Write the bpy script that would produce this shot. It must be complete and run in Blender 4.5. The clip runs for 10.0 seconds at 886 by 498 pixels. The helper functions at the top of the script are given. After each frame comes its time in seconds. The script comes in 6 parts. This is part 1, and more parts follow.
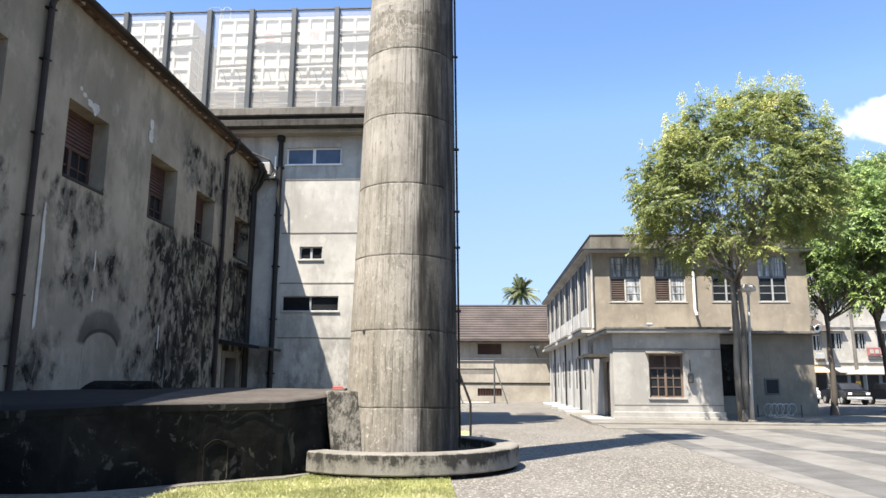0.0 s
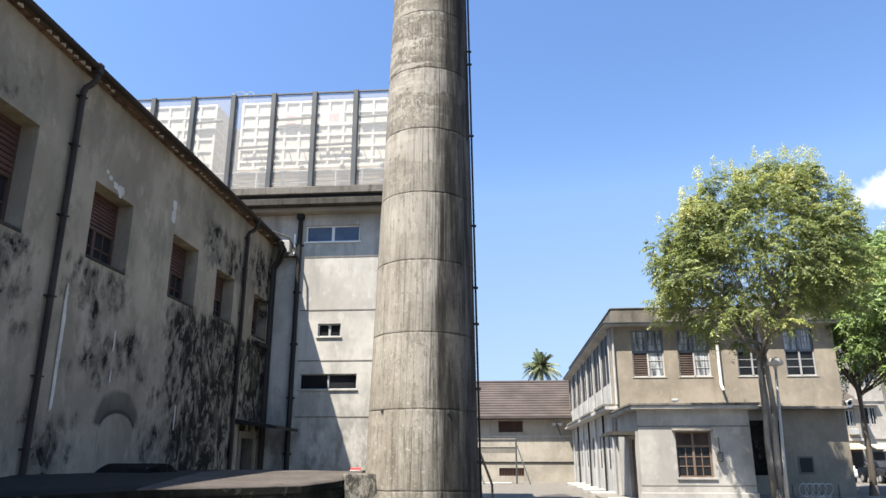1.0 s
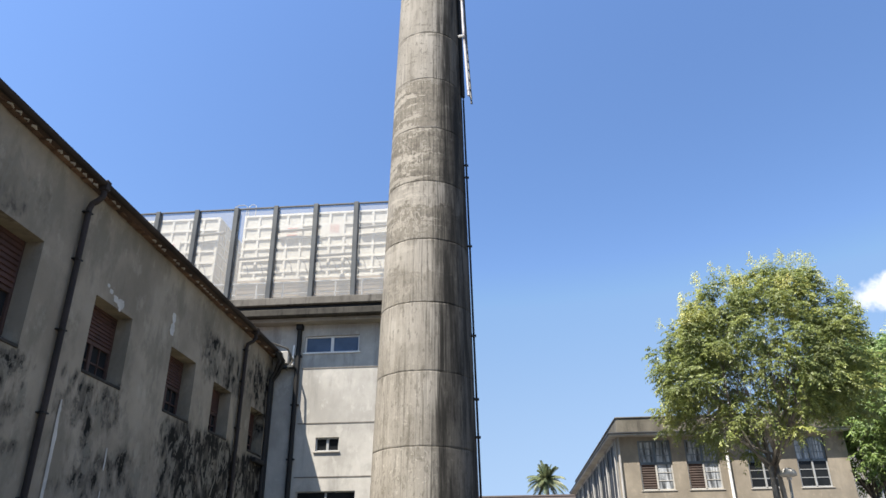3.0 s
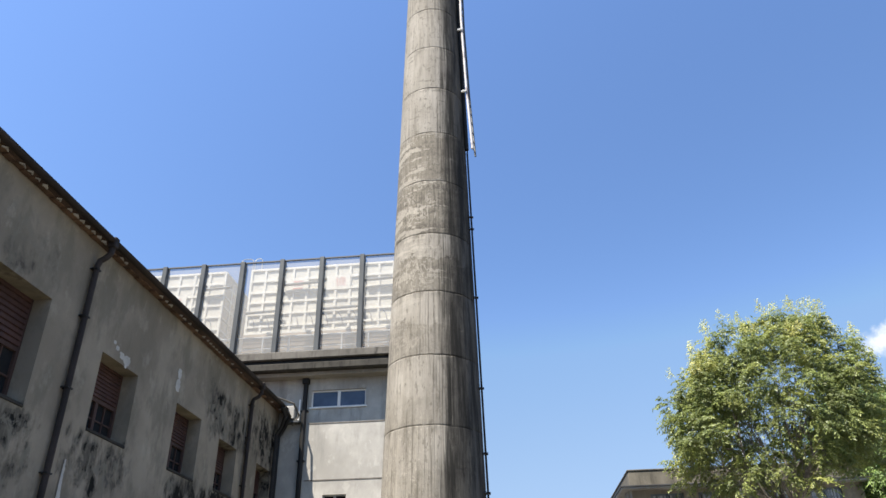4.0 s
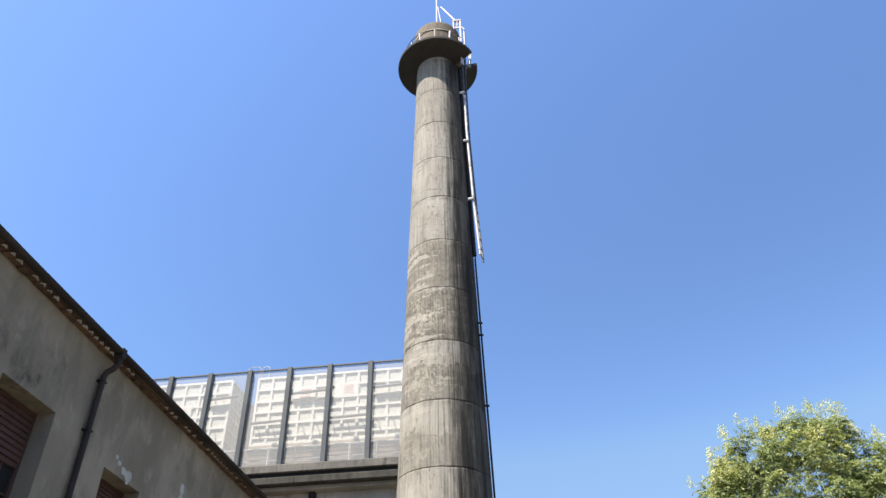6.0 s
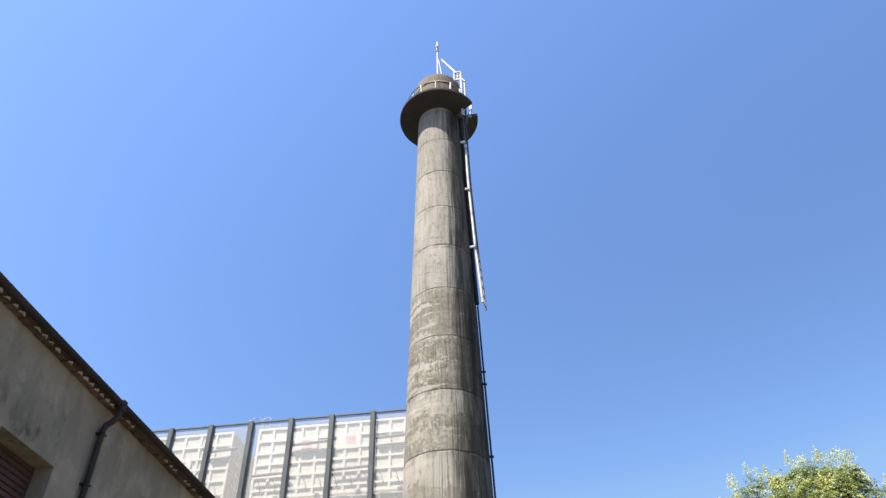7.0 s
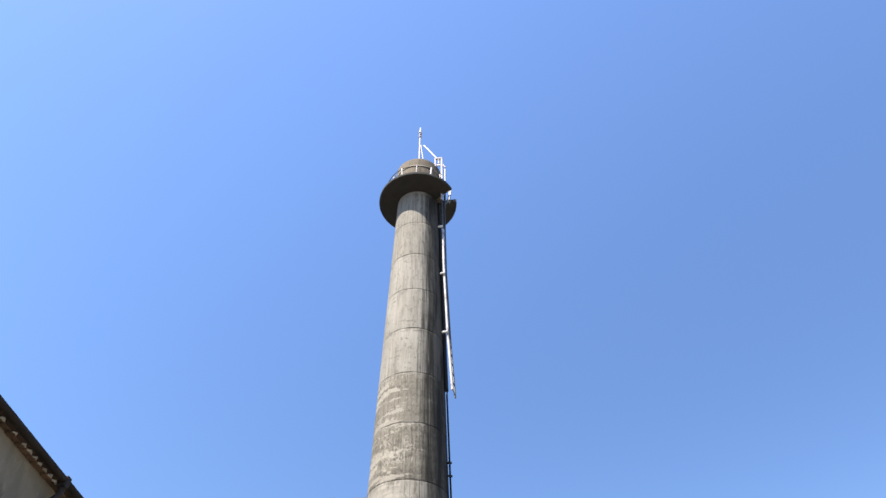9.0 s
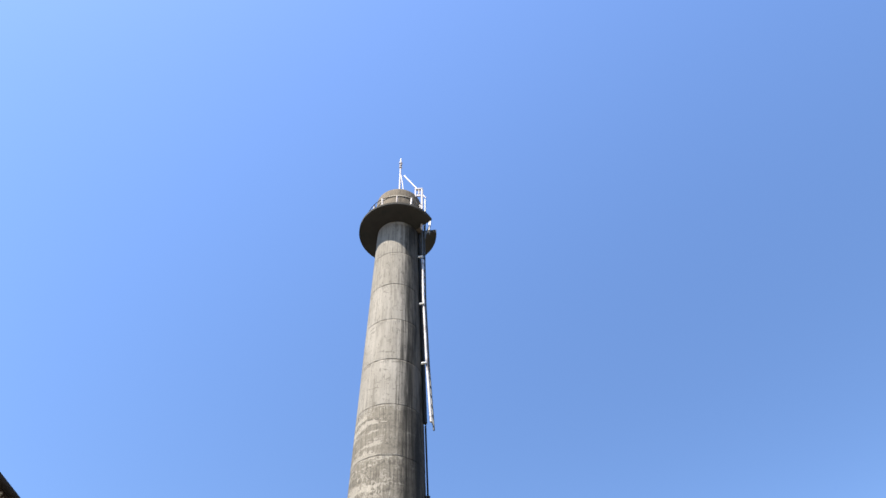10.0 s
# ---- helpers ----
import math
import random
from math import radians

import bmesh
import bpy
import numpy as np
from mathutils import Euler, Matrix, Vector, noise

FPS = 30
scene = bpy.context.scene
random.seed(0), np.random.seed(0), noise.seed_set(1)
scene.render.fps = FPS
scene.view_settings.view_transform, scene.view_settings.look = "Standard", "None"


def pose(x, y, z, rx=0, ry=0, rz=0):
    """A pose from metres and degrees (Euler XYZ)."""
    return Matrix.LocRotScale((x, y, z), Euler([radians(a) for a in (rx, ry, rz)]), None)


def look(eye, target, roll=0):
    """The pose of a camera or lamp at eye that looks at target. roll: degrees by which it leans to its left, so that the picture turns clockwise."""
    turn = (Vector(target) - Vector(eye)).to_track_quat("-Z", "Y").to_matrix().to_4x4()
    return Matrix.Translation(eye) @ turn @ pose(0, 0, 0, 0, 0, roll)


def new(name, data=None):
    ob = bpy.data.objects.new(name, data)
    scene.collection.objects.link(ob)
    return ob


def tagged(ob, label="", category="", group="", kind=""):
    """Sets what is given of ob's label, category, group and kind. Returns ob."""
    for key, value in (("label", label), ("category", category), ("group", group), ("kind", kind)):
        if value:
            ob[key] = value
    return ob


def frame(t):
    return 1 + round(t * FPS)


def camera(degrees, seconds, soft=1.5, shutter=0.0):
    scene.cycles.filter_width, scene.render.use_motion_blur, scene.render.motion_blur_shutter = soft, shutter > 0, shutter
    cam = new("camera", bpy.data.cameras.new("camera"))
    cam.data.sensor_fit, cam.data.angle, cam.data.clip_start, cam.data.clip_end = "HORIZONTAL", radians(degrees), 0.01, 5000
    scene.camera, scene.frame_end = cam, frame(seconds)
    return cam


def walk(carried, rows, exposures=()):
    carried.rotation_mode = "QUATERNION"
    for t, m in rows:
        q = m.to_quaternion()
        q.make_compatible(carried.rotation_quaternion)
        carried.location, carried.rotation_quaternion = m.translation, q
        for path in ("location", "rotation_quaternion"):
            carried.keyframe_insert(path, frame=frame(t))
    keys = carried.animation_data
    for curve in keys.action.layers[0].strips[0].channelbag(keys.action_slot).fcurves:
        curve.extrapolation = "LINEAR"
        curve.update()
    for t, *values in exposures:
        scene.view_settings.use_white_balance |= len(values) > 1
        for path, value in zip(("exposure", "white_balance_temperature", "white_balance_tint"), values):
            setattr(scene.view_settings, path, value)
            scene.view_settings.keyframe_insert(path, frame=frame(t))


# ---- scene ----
cam = camera(63.89, 10.0)
# seconds, eye x, y, z in metres, yaw, pitch, roll in degrees
PATH = [
    (0.0, 0.001, 0.001, 1.598, 3.30, 10.48, -0.29),
    (0.5, 0.001, 0.021, 1.623, 4.13, 13.54, -0.15),
    (1.0, -0.001, 0.037, 1.643, 4.83, 16.48, -0.01),
    (1.5, -0.002, 0.035, 1.674, 5.16, 19.19, -0.15),
    (2.0, -0.005, 0.018, 1.671, 5.05, 21.18, 0.18),
    (3.5, 0.013, -0.002, 1.696, 4.92, 27.20, 0.96),
    (4.0, 0.008, -0.023, 1.706, 5.20, 29.19, 1.27),
    (4.5, 0.007, -0.034, 1.715, 5.23, 30.99, 1.12),
    (5.0, -0.001, -0.041, 1.740, 5.54, 33.29, 1.02),
    (5.5, -0.004, -0.034, 1.762, 5.67, 35.43, 1.34),
    (7.0, -0.014, -0.072, 1.770, 5.72, 41.34, 2.16),
    (7.5, -0.018, -0.050, 1.796, 5.69, 42.92, 1.43),
    (8.0, -0.025, -0.044, 1.804, 5.40, 44.74, 1.40),
    (8.5, -0.025, -0.024, 1.832, 4.24, 46.51, 1.22),
    (9.0, -0.023, -0.002, 1.875, 2.50, 47.94, 1.31),
    (9.5, -0.024, 0.002, 1.894, 0.86, 49.12, 1.75),
    (10.0, -0.022, 0.002, 1.901, -0.13, 50.29, 2.95),
]


def aim(x, y, z, yaw, pitch):
    """A point ten metres ahead of the eye."""
    a, b = radians(yaw), radians(pitch)
    return (x - 10 * math.sin(a) * math.cos(b), y + 10 * math.cos(a) * math.cos(b), z + 10 * math.sin(b))


# the clip's camera closes down a little while the bright sky fills the picture
EXPOSURES = [(0.0, 1.63), (0.5, 1.55), (1.0, 1.51), (2.0, 1.40), (3.5, 1.25), (4.5, 1.29), (5.5, 1.33), (7.0, 1.36), (8.0, 1.38), (10.0, 1.40)]
walk(cam, [(t, look((x, y, z), aim(x, y, z, a, b), -c)) for t, x, y, z, a, b, c in PATH], EXPOSURES)

# ---- world and sun ----
SUN_AZ, SUN_EL = 218.5, 61.0     # the sun stands behind the camera, to its left
world = bpy.data.worlds.new("sky")
scene.world = world
world.use_nodes = True
wn, wl = world.node_tree.nodes, world.node_tree.links
wn.clear()
sky = wn.new("ShaderNodeTexSky")
sky.sky_type, sky.sun_disc = "NISHITA", False
sky.sun_elevation, sky.sun_rotation = radians(SUN_EL), radians(SUN_AZ)
sky.air_density, sky.dust_density, sky.ozone_density = 1.0, 0.5, 2.0
w_bg = wn.new("ShaderNodeBackground")
w_bg.inputs["Strength"].default_value = 0.134
w_out = wn.new("ShaderNodeOutputWorld")
cap = wn.new("ShaderNodeVectorMath")        # a hazeless sky: no bright ring round the sun
cap.operation = "MINIMUM"
cap.inputs[1].default_value = (1.47, 2.34, 3.68)
wl.new(sky.outputs[0], cap.inputs[0])
deep = wn.new("ShaderNodeHueSaturation")
deep.inputs["Saturation"].default_value = 1.13
deep.inputs["Hue"].default_value = 0.506
wl.new(cap.outputs[0], deep.inputs["Color"])
# extra darkening put into the sky colour, strongest a quarter turn from the sun
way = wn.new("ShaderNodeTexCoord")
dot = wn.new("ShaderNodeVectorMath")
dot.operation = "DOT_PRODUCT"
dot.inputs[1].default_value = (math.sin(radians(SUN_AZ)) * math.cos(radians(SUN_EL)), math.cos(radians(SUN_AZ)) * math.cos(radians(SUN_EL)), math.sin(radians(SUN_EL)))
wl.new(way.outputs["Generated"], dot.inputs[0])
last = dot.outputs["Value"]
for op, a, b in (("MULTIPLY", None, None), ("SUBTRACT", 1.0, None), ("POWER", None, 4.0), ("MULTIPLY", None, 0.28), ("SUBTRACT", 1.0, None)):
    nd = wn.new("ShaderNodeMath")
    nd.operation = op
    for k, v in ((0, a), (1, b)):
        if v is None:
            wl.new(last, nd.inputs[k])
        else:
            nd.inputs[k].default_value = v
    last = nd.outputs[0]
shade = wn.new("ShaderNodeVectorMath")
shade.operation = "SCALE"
haze = wn.new("ShaderNodeMix")             # pale haze low over the horizon
haze.data_type = "RGBA"
haze.inputs[7].default_value = (2.15, 2.85, 3.75, 1.0)
rise = wn.new("ShaderNodeSeparateXYZ")
wl.new(way.outputs["Generated"], rise.inputs[0])
low_sky = wn.new("ShaderNodeMapRange")
low_sky.interpolation_type = "SMOOTHERSTEP"
for k, v in (("From Min", 0.5), ("From Max", -0.05), ("To Min", 0.0), ("To Max", 0.72)):
    low_sky.inputs[k].default_value = v
wl.new(rise.outputs[2], low_sky.inputs["Value"])
wl.new(low_sky.outputs[0], haze.inputs["Factor"])
wl.new(deep.outputs[0], haze.inputs[6])
wl.new(haze.outputs[2], shade.inputs[0])
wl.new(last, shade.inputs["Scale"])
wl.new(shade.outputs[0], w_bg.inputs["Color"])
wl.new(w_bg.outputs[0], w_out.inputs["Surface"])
sun = new("sun", bpy.data.lights.new("sun", "SUN"))
sun.data.energy, sun.data.angle, sun.data.color = 5.0, radians(0.53), (1.0, 0.935, 0.84)
sa, se = radians(SUN_AZ), radians(SUN_EL)
sun.matrix_world = look((60 * math.sin(sa) * math.cos(se), 60 * math.cos(sa) * math.cos(se), 60 * math.sin(se)), (0, 0, 0))


# ---- materials ----
class Graph:
    """A small builder for node materials that work in world metres."""

    def __init__(self, name, rough=0.85, metal=0.0, spec=0.3):
        self.m = bpy.data.materials.new(name)
        self.m.use_nodes = True
        self.n, self.l = self.m.node_tree.nodes, self.m.node_tree.links
        self.b = self.n["Principled BSDF"]
        self.b.inputs["Roughness"].default_value = rough
        self.b.inputs["Metallic"].default_value = metal
        self.b.inputs["Specular IOR Level"].default_value = spec
        self.pos = self.n.new("ShaderNodeNewGeometry").outputs["Position"]

    def put(self, socket, value):
        if hasattr(value, "is_linked"):
            self.l.new(value, socket)
        else:
            socket.default_value = value

    def math(self, op, a, b=0.0, clamp=False):
        n = self.n.new("ShaderNodeMath")
        n.operation, n.use_clamp = op, clamp
        self.put(n.inputs[0], a)
        self.put(n.inputs[1], b)
        return n.outputs[0]

    def stretch(self, v, s, shift=(0, 0, 0)):
        n = self.n.new("ShaderNodeMapping")
        self.l.new(v, n.inputs["Vector"])
        n.inputs["Scale"].default_value = s
        n.inputs["Location"].default_value = shift
        return n.outputs[0]

    def noise(self, scale, detail=4.0, s=(1, 1, 1), rough=0.55, vec=None, shift=(0, 0, 0), warp=0.0):
        n = self.n.new("ShaderNodeTexNoise")
        self.l.new(self.stretch(vec or self.pos, s, shift), n.inputs["Vector"])
        n.inputs["Scale"].default_value, n.inputs["Detail"].default_value = scale, detail
        n.inputs["Roughness"].default_value, n.inputs["Distortion"].default_value = rough, warp
        return n.outputs["Fac"]

    def ramp(self, fac, lo, hi, a=0.0, b=1.0):
        n = self.n.new("ShaderNodeMapRange")
        n.interpolation_type = "SMOOTHSTEP"
        self.put(n.inputs["Value"], fac)
        for k, v in zip(("From Min", "From Max", "To Min", "To Max"), (lo, hi, a, b)):
            n.inputs[k].default_value = v
        return n.outputs[0]

    def mix(self, fac, a, b, kind="MIX"):
        n = self.n.new("ShaderNodeMix")
        n.data_type, n.blend_type = "RGBA", kind
        self.put(n.inputs["Factor"], fac)
        for k, v in ((6, a), (7, b)):
            self.put(n.inputs[k], v if hasattr(v, "is_linked") else (*v[:3], 1.0))
        return n.outputs[2]

    def xyz(self, v=None):
        n = self.n.new("ShaderNodeSeparateXYZ")
        self.l.new(v or self.pos, n.inputs[0])
        return n.outputs

    def rand(self):
        return self.n.new("ShaderNodeObjectInfo").outputs["Random"]

    def island(self):
        return self.n.new("ShaderNodeNewGeometry").outputs["Random Per Island"]

    def bump(self, height, strength=0.4, distance=0.02):
        n = self.n.new("ShaderNodeBump")
        n.inputs["Strength"].default_value, n.inputs["Distance"].default_value = strength, distance
        self.l.new(height, n.inputs["Height"])
        self.l.new(n.outputs[0], self.b.inputs["Normal"])

    def done(self, colour):
        self.put(self.b.inputs["Base Color"], colour if hasattr(colour, "is_linked") else (*colour[:3], 1.0))
        return self.m


def plain(name, c, rough=0.6, metal=0.0, var=0.18, scale=6.0, spec=0.4, s=(1, 1, 1), bump=0.15):
    """Paint, metal or wood of one colour with grain, blotches and a little relief."""
    g = Graph(name, rough, metal, spec)
    big, fine = g.noise(scale * 0.2, 3, s), g.noise(scale * 5, 5, s)
    col = g.mix(g.ramp(big, 0.3, 0.7), [x * (1 - var) for x in c], [min(1, x * (1 + var)) for x in c])
    col = g.mix(g.ramp(fine, 0.35, 0.75, 0, 0.35), col, [x * (1 - 1.6 * var) for x in c])
    g.bump(fine, bump, 0.01)
    return g.done(col)


def chimney_concrete():
    """Lifts cast between boards: pale cement skin, worn off in ragged belts, black growth and painted shade on the side
    away from the sun.
    """
    g = Graph("board_marked_concrete", 0.93, 0, 0.18)
    rel = g.stretch(g.pos, (1, 1, 1), (1.545, -13.6, 0))
    x, y, z = g.xyz(rel)
    x = g.math("SUBTRACT", x, g.math("MULTIPLY", z, 0.0098))
    ang = g.math("MULTIPLY", g.math("ARCTAN2", x, y), 8.2)       # board widths round the shaft
    up = g.math("DIVIDE", g.math("SUBTRACT", z, 1.12), 1.36)
    lift, h = g.math("FLOOR", up), g.math("FRACT", up)

    def white(a, b):
        n = g.n.new("ShaderNodeTexWhiteNoise")
        n.noise_dimensions = "2D"
        c = g.n.new("ShaderNodeCombineXYZ")
        g.put(c.inputs[0], a)
        g.put(c.inputs[1], b)
        g.l.new(c.outputs[0], n.inputs["Vector"])
        return n.outputs[0]

    turn = g.math("ADD", ang, g.math("MULTIPLY", white(lift, 3.0), 0.4))
    wob = g.math("MULTIPLY", g.math("SUBTRACT", g.noise(2.2, 3, (1, 1, 0.5)), 0.5), 0.22)
    turn = g.math("ADD", turn, wob)
    board, bandtone = white(g.math("FLOOR", turn), lift), white(lift, 11.0)
    edge = g.math("ABSOLUTE", g.math("SUBTRACT", g.math("FRACT", turn), 0.5))
    seam = g.math("MULTIPLY", g.ramp(edge, 0.465, 0.494), g.ramp(g.noise(1.9, 5, (1, 1, 0.22)), 0.42, 0.58))
    streak = g.noise(5.0, 6, (1, 1, 0.10), 0.65)
    lines = g.noise(24.0, 4, (1, 1, 0.022), 0.65)
    cloud = g.noise(0.9, 5, (1, 1, 0.8), 0.6)
    fine = g.noise(36, 6, (1, 1, 0.6), 0.75)
    pit = g.noise(13, 7, (1, 1, 0.7), 0.75, warp=0.8)
    mott = g.noise(8.5, 7, (1, 1, 0.55), 0.74, warp=0.35)
    # cement skin, board by board
    col = g.mix(g.ramp(cloud, 0.3, 0.7), (0.262, 0.238, 0.202), (0.356, 0.327, 0.282))
    col = g.mix(g.math("MULTIPLY", board, 0.27), col, (0.175, 0.155, 0.124))
    col = g.mix(g.math("MULTIPLY", bandtone, 0.22), col, (0.20, 0.178, 0.143))
    col = g.mix(g.ramp(streak, 0.50, 0.68, 0, 0.42), col, (0.135, 0.12, 0.095))
    some = g.ramp(g.noise(1.1, 4, (1, 1, 0.6), shift=(7, 2, 0)), 0.36, 0.58, 0.25, 1.0)
    col = g.mix(g.math("MULTIPLY", some, g.ramp(lines, 0.53, 0.63, 0, 0.5)), col, (0.098, 0.086, 0.068))
    col = g.mix(g.math("MULTIPLY", some, g.ramp(lines, 0.46, 0.37, 0, 0.25)), col, (0.43, 0.39, 0.32))
    # short dark dashes and pale flecks
    dash = g.noise(15.0, 5, (1, 1, 0.30), 0.7, shift=(4, 0, 9))
    col = g.mix(g.ramp(dash, 0.565, 0.63, 0, 0.55), col, (0.095, 0.083, 0.066))
    # short ragged marks that lie across the boards, more of them high up
    mark = g.noise(4.2, 7, (0.7, 0.7, 2.2), 0.74, shift=(1, 9, 4), warp=0.5)
    mark = g.math("ADD", mark, g.math("MULTIPLY", g.ramp(h, 0.80, 1.0), 0.05))
    col = g.mix(g.math("MULTIPLY", g.ramp(z, 10.5, 12.2), g.ramp(mark, 0.585, 0.64, 0, 0.6)), col, (0.098, 0.086, 0.068))
    low = g.ramp(z, 7.0, 2.4, 0.2, 1.0)
    col = g.mix(g.math("MULTIPLY", low, g.ramp(mott, 0.52, 0.60, 0, 0.55)), col, (0.118, 0.104, 0.082))
    foot = g.math("MULTIPLY", g.ramp(z, 4.2, 1.0), g.ramp(g.noise(1.6, 6, (1, 1, 0.35), 0.65, shift=(1, 6, 2)), 0.36, 0.60, 0.25, 1.0))
    col = g.mix(g.math("MULTIPLY", foot, 0.62), col, (0.150, 0.130, 0.103))
    col = g.mix(g.math("MULTIPLY", g.ramp(z, 5.0, 1.5), g.ramp(g.noise(9.0, 6, (1, 1, 0.05), 0.7, shift=(3, 3, 0)), 0.54, 0.64, 0, 0.6)), col, (0.070, 0.062, 0.050))
    fleck = g.noise(17.0, 6, (1, 1, 0.8), 0.75, shift=(0, 8, 2), warp=0.5)
    col = g.mix(g.math("MULTIPLY", low, g.ramp(fleck, 0.585, 0.62, 0, 0.65)), col, (0.47, 0.43, 0.365))
    # belts where the skin has gone: from a ragged line downwards in each lift
    reach = g.math("ADD", g.ramp(lift, 4.0, 7.0, 0.42, 1.0), g.math("MULTIPLY", white(lift, 5.0), 0.2))
    ragged = g.math("ADD", g.math("MULTIPLY", g.math("SUBTRACT", g.noise(1.7, 6, (1, 1, 1.4), 0.65), 0.5), 1.1), g.math("MULTIPLY", g.math("SUBTRACT", g.noise(9.0, 6, (1, 1, 0.8), 0.7), 0.5), 0.55))
    under = g.math("ADD", g.math("SUBTRACT", reach, h), ragged)
    zone = g.math("MULTIPLY", g.ramp(z, 12.06, 11.92, 0.05, 1.0), g.ramp(z, 5.0, 9.3, 0.22, 1.0))
    belt = g.math("MULTIPLY", g.ramp(under, 0.0, 0.06), zone)
    strata = g.ramp(g.noise(5.5, 4, (0.12, 0.12, 1.0), 0.6, warp=0.4), 0.38, 0.62)
    worn = g.mix(g.ramp(pit, 0.42, 0.58), (0.094, 0.082, 0.065), (0.190, 0.168, 0.134))
    worn = g.mix(g.math("MULTIPLY", strata, 0.55), worn, (0.222, 0.197, 0.158))
    worn = g.mix(g.ramp(lines, 0.50, 0.60, 0, 0.5), worn, (0.066, 0.058, 0.046))
    col = g.mix(g.math("MULTIPLY", belt, 0.9), col, worn)
    # what is left of the skin inside the belts: worm-like crumbs with crisp edges
    crumb = g.math("ABSOLUTE", g.math("SUBTRACT", g.noise(5.2, 5, (1, 1, 0.62), 0.6, warp=0.9, shift=(2, 5, 1)), 0.5))
    crumb = g.math("MULTIPLY", g.ramp(crumb, 0.034, 0.018), g.ramp(g.math("SUBTRACT", g.noise(1.0, 4, (1, 1, 1.3), shift=(9, 1, 5)), g.math("MULTIPLY", x, 0.12)), 0.50, 0.60))
    col = g.mix(g.math("MULTIPLY", g.math("MULTIPLY", crumb, belt), 0.7), col, (0.37, 0.337, 0.282))
    flake = g.ramp(g.math("ADD", g.noise(2.3, 6, (0.5, 0.5, 2.3), 0.68, shift=(2, 5, 1.3)), g.math("SUBTRACT", g.math("MULTIPLY", g.math("SUBTRACT", pit, 0.5), 0.35), g.math("MULTIPLY", x, 0.075))), 0.575, 0.60)
    col = g.mix(g.math("MULTIPLY", g.math("MULTIPLY", flake, g.math("MULTIPLY", zone, zone)), 0.6), col, (0.39, 0.355, 0.297))
    col = g.mix(g.ramp(fine, 0.58, 0.72, 0, 0.40), col, (0.40, 0.366, 0.303))
    col = g.mix(g.ramp(fine, 0.42, 0.30, 0, 0.40), col, (0.094, 0.083, 0.065))
    col = g.mix(g.math("MULTIPLY", seam, 0.55), col, (0.055, 0.049, 0.039))
    # dirt caught in and under the joints
    near = g.math("MINIMUM", h, g.math("SUBTRACT", 1.0, h))
    jag = g.math("MULTIPLY", g.math("SUBTRACT", g.noise(7.0, 5, (1, 1, 0.3), 0.7), 0.42), 0.03)
    joint = g.math("MULTIPLY", g.ramp(g.math("SUBTRACT", near, jag), 0.009, 0.003), g.ramp(g.noise(1.6, 3), 0.38, 0.6, 0.1, 1.0))
    col = g.mix(g.math("MULTIPLY", joint, 0.5), col, (0.075, 0.066, 0.052))
    grime = g.math("MULTIPLY", g.ramp(h, 0.84, 1.0), g.ramp(g.noise(8, 5, (1, 1, 0.25), 0.7), 0.47, 0.62))
    col = g.mix(g.math("MULTIPLY", grime, 0.45), col, (0.085, 0.075, 0.059))
    # rain-black growth, and the shade of the side away from the sun, painted in
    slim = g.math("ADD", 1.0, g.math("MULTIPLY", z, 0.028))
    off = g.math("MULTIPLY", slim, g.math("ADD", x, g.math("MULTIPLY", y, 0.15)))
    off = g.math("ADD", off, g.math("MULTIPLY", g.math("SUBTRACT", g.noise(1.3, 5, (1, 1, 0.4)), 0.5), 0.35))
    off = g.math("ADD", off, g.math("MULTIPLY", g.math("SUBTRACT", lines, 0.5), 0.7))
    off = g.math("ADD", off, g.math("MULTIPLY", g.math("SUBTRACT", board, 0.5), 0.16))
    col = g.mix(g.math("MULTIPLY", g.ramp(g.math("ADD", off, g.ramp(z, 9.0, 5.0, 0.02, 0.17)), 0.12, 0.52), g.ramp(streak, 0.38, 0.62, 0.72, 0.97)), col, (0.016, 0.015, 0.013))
    hgt = g.math("ADD", g.math("MULTIPLY", fine, 0.45), g.math("MULTIPLY", seam, -0.6))
    hgt = g.math("ADD", hgt, g.math("MULTIPLY", board, 0.35))
    hgt = g.math("ADD", hgt, g.math("MULTIPLY", g.math("MULTIPLY", belt, pit), 0.8))
    hgt = g.math("ADD", hgt, g.math("MULTIPLY", joint, -0.5))
    g.bump(hgt, 0.6, 0.025)
    return g.done(col)


def peeling(name, paint, under):
    """Old paint on steel, gone in short stretches."""
    g = Graph(name, 0.6, 0.05, 0.3)
    gone = g.ramp(g.noise(2.6, 5, (1, 1, 0.8), 0.65), 0.50, 0.60)
    col = g.mix(g.ramp(g.noise(9, 4), 0.35, 0.7, 0, 0.6), paint, [c * 0.72 for c in paint])
    return g.done(g.mix(g.math("MULTIPLY", gone, 0.75), col, under))


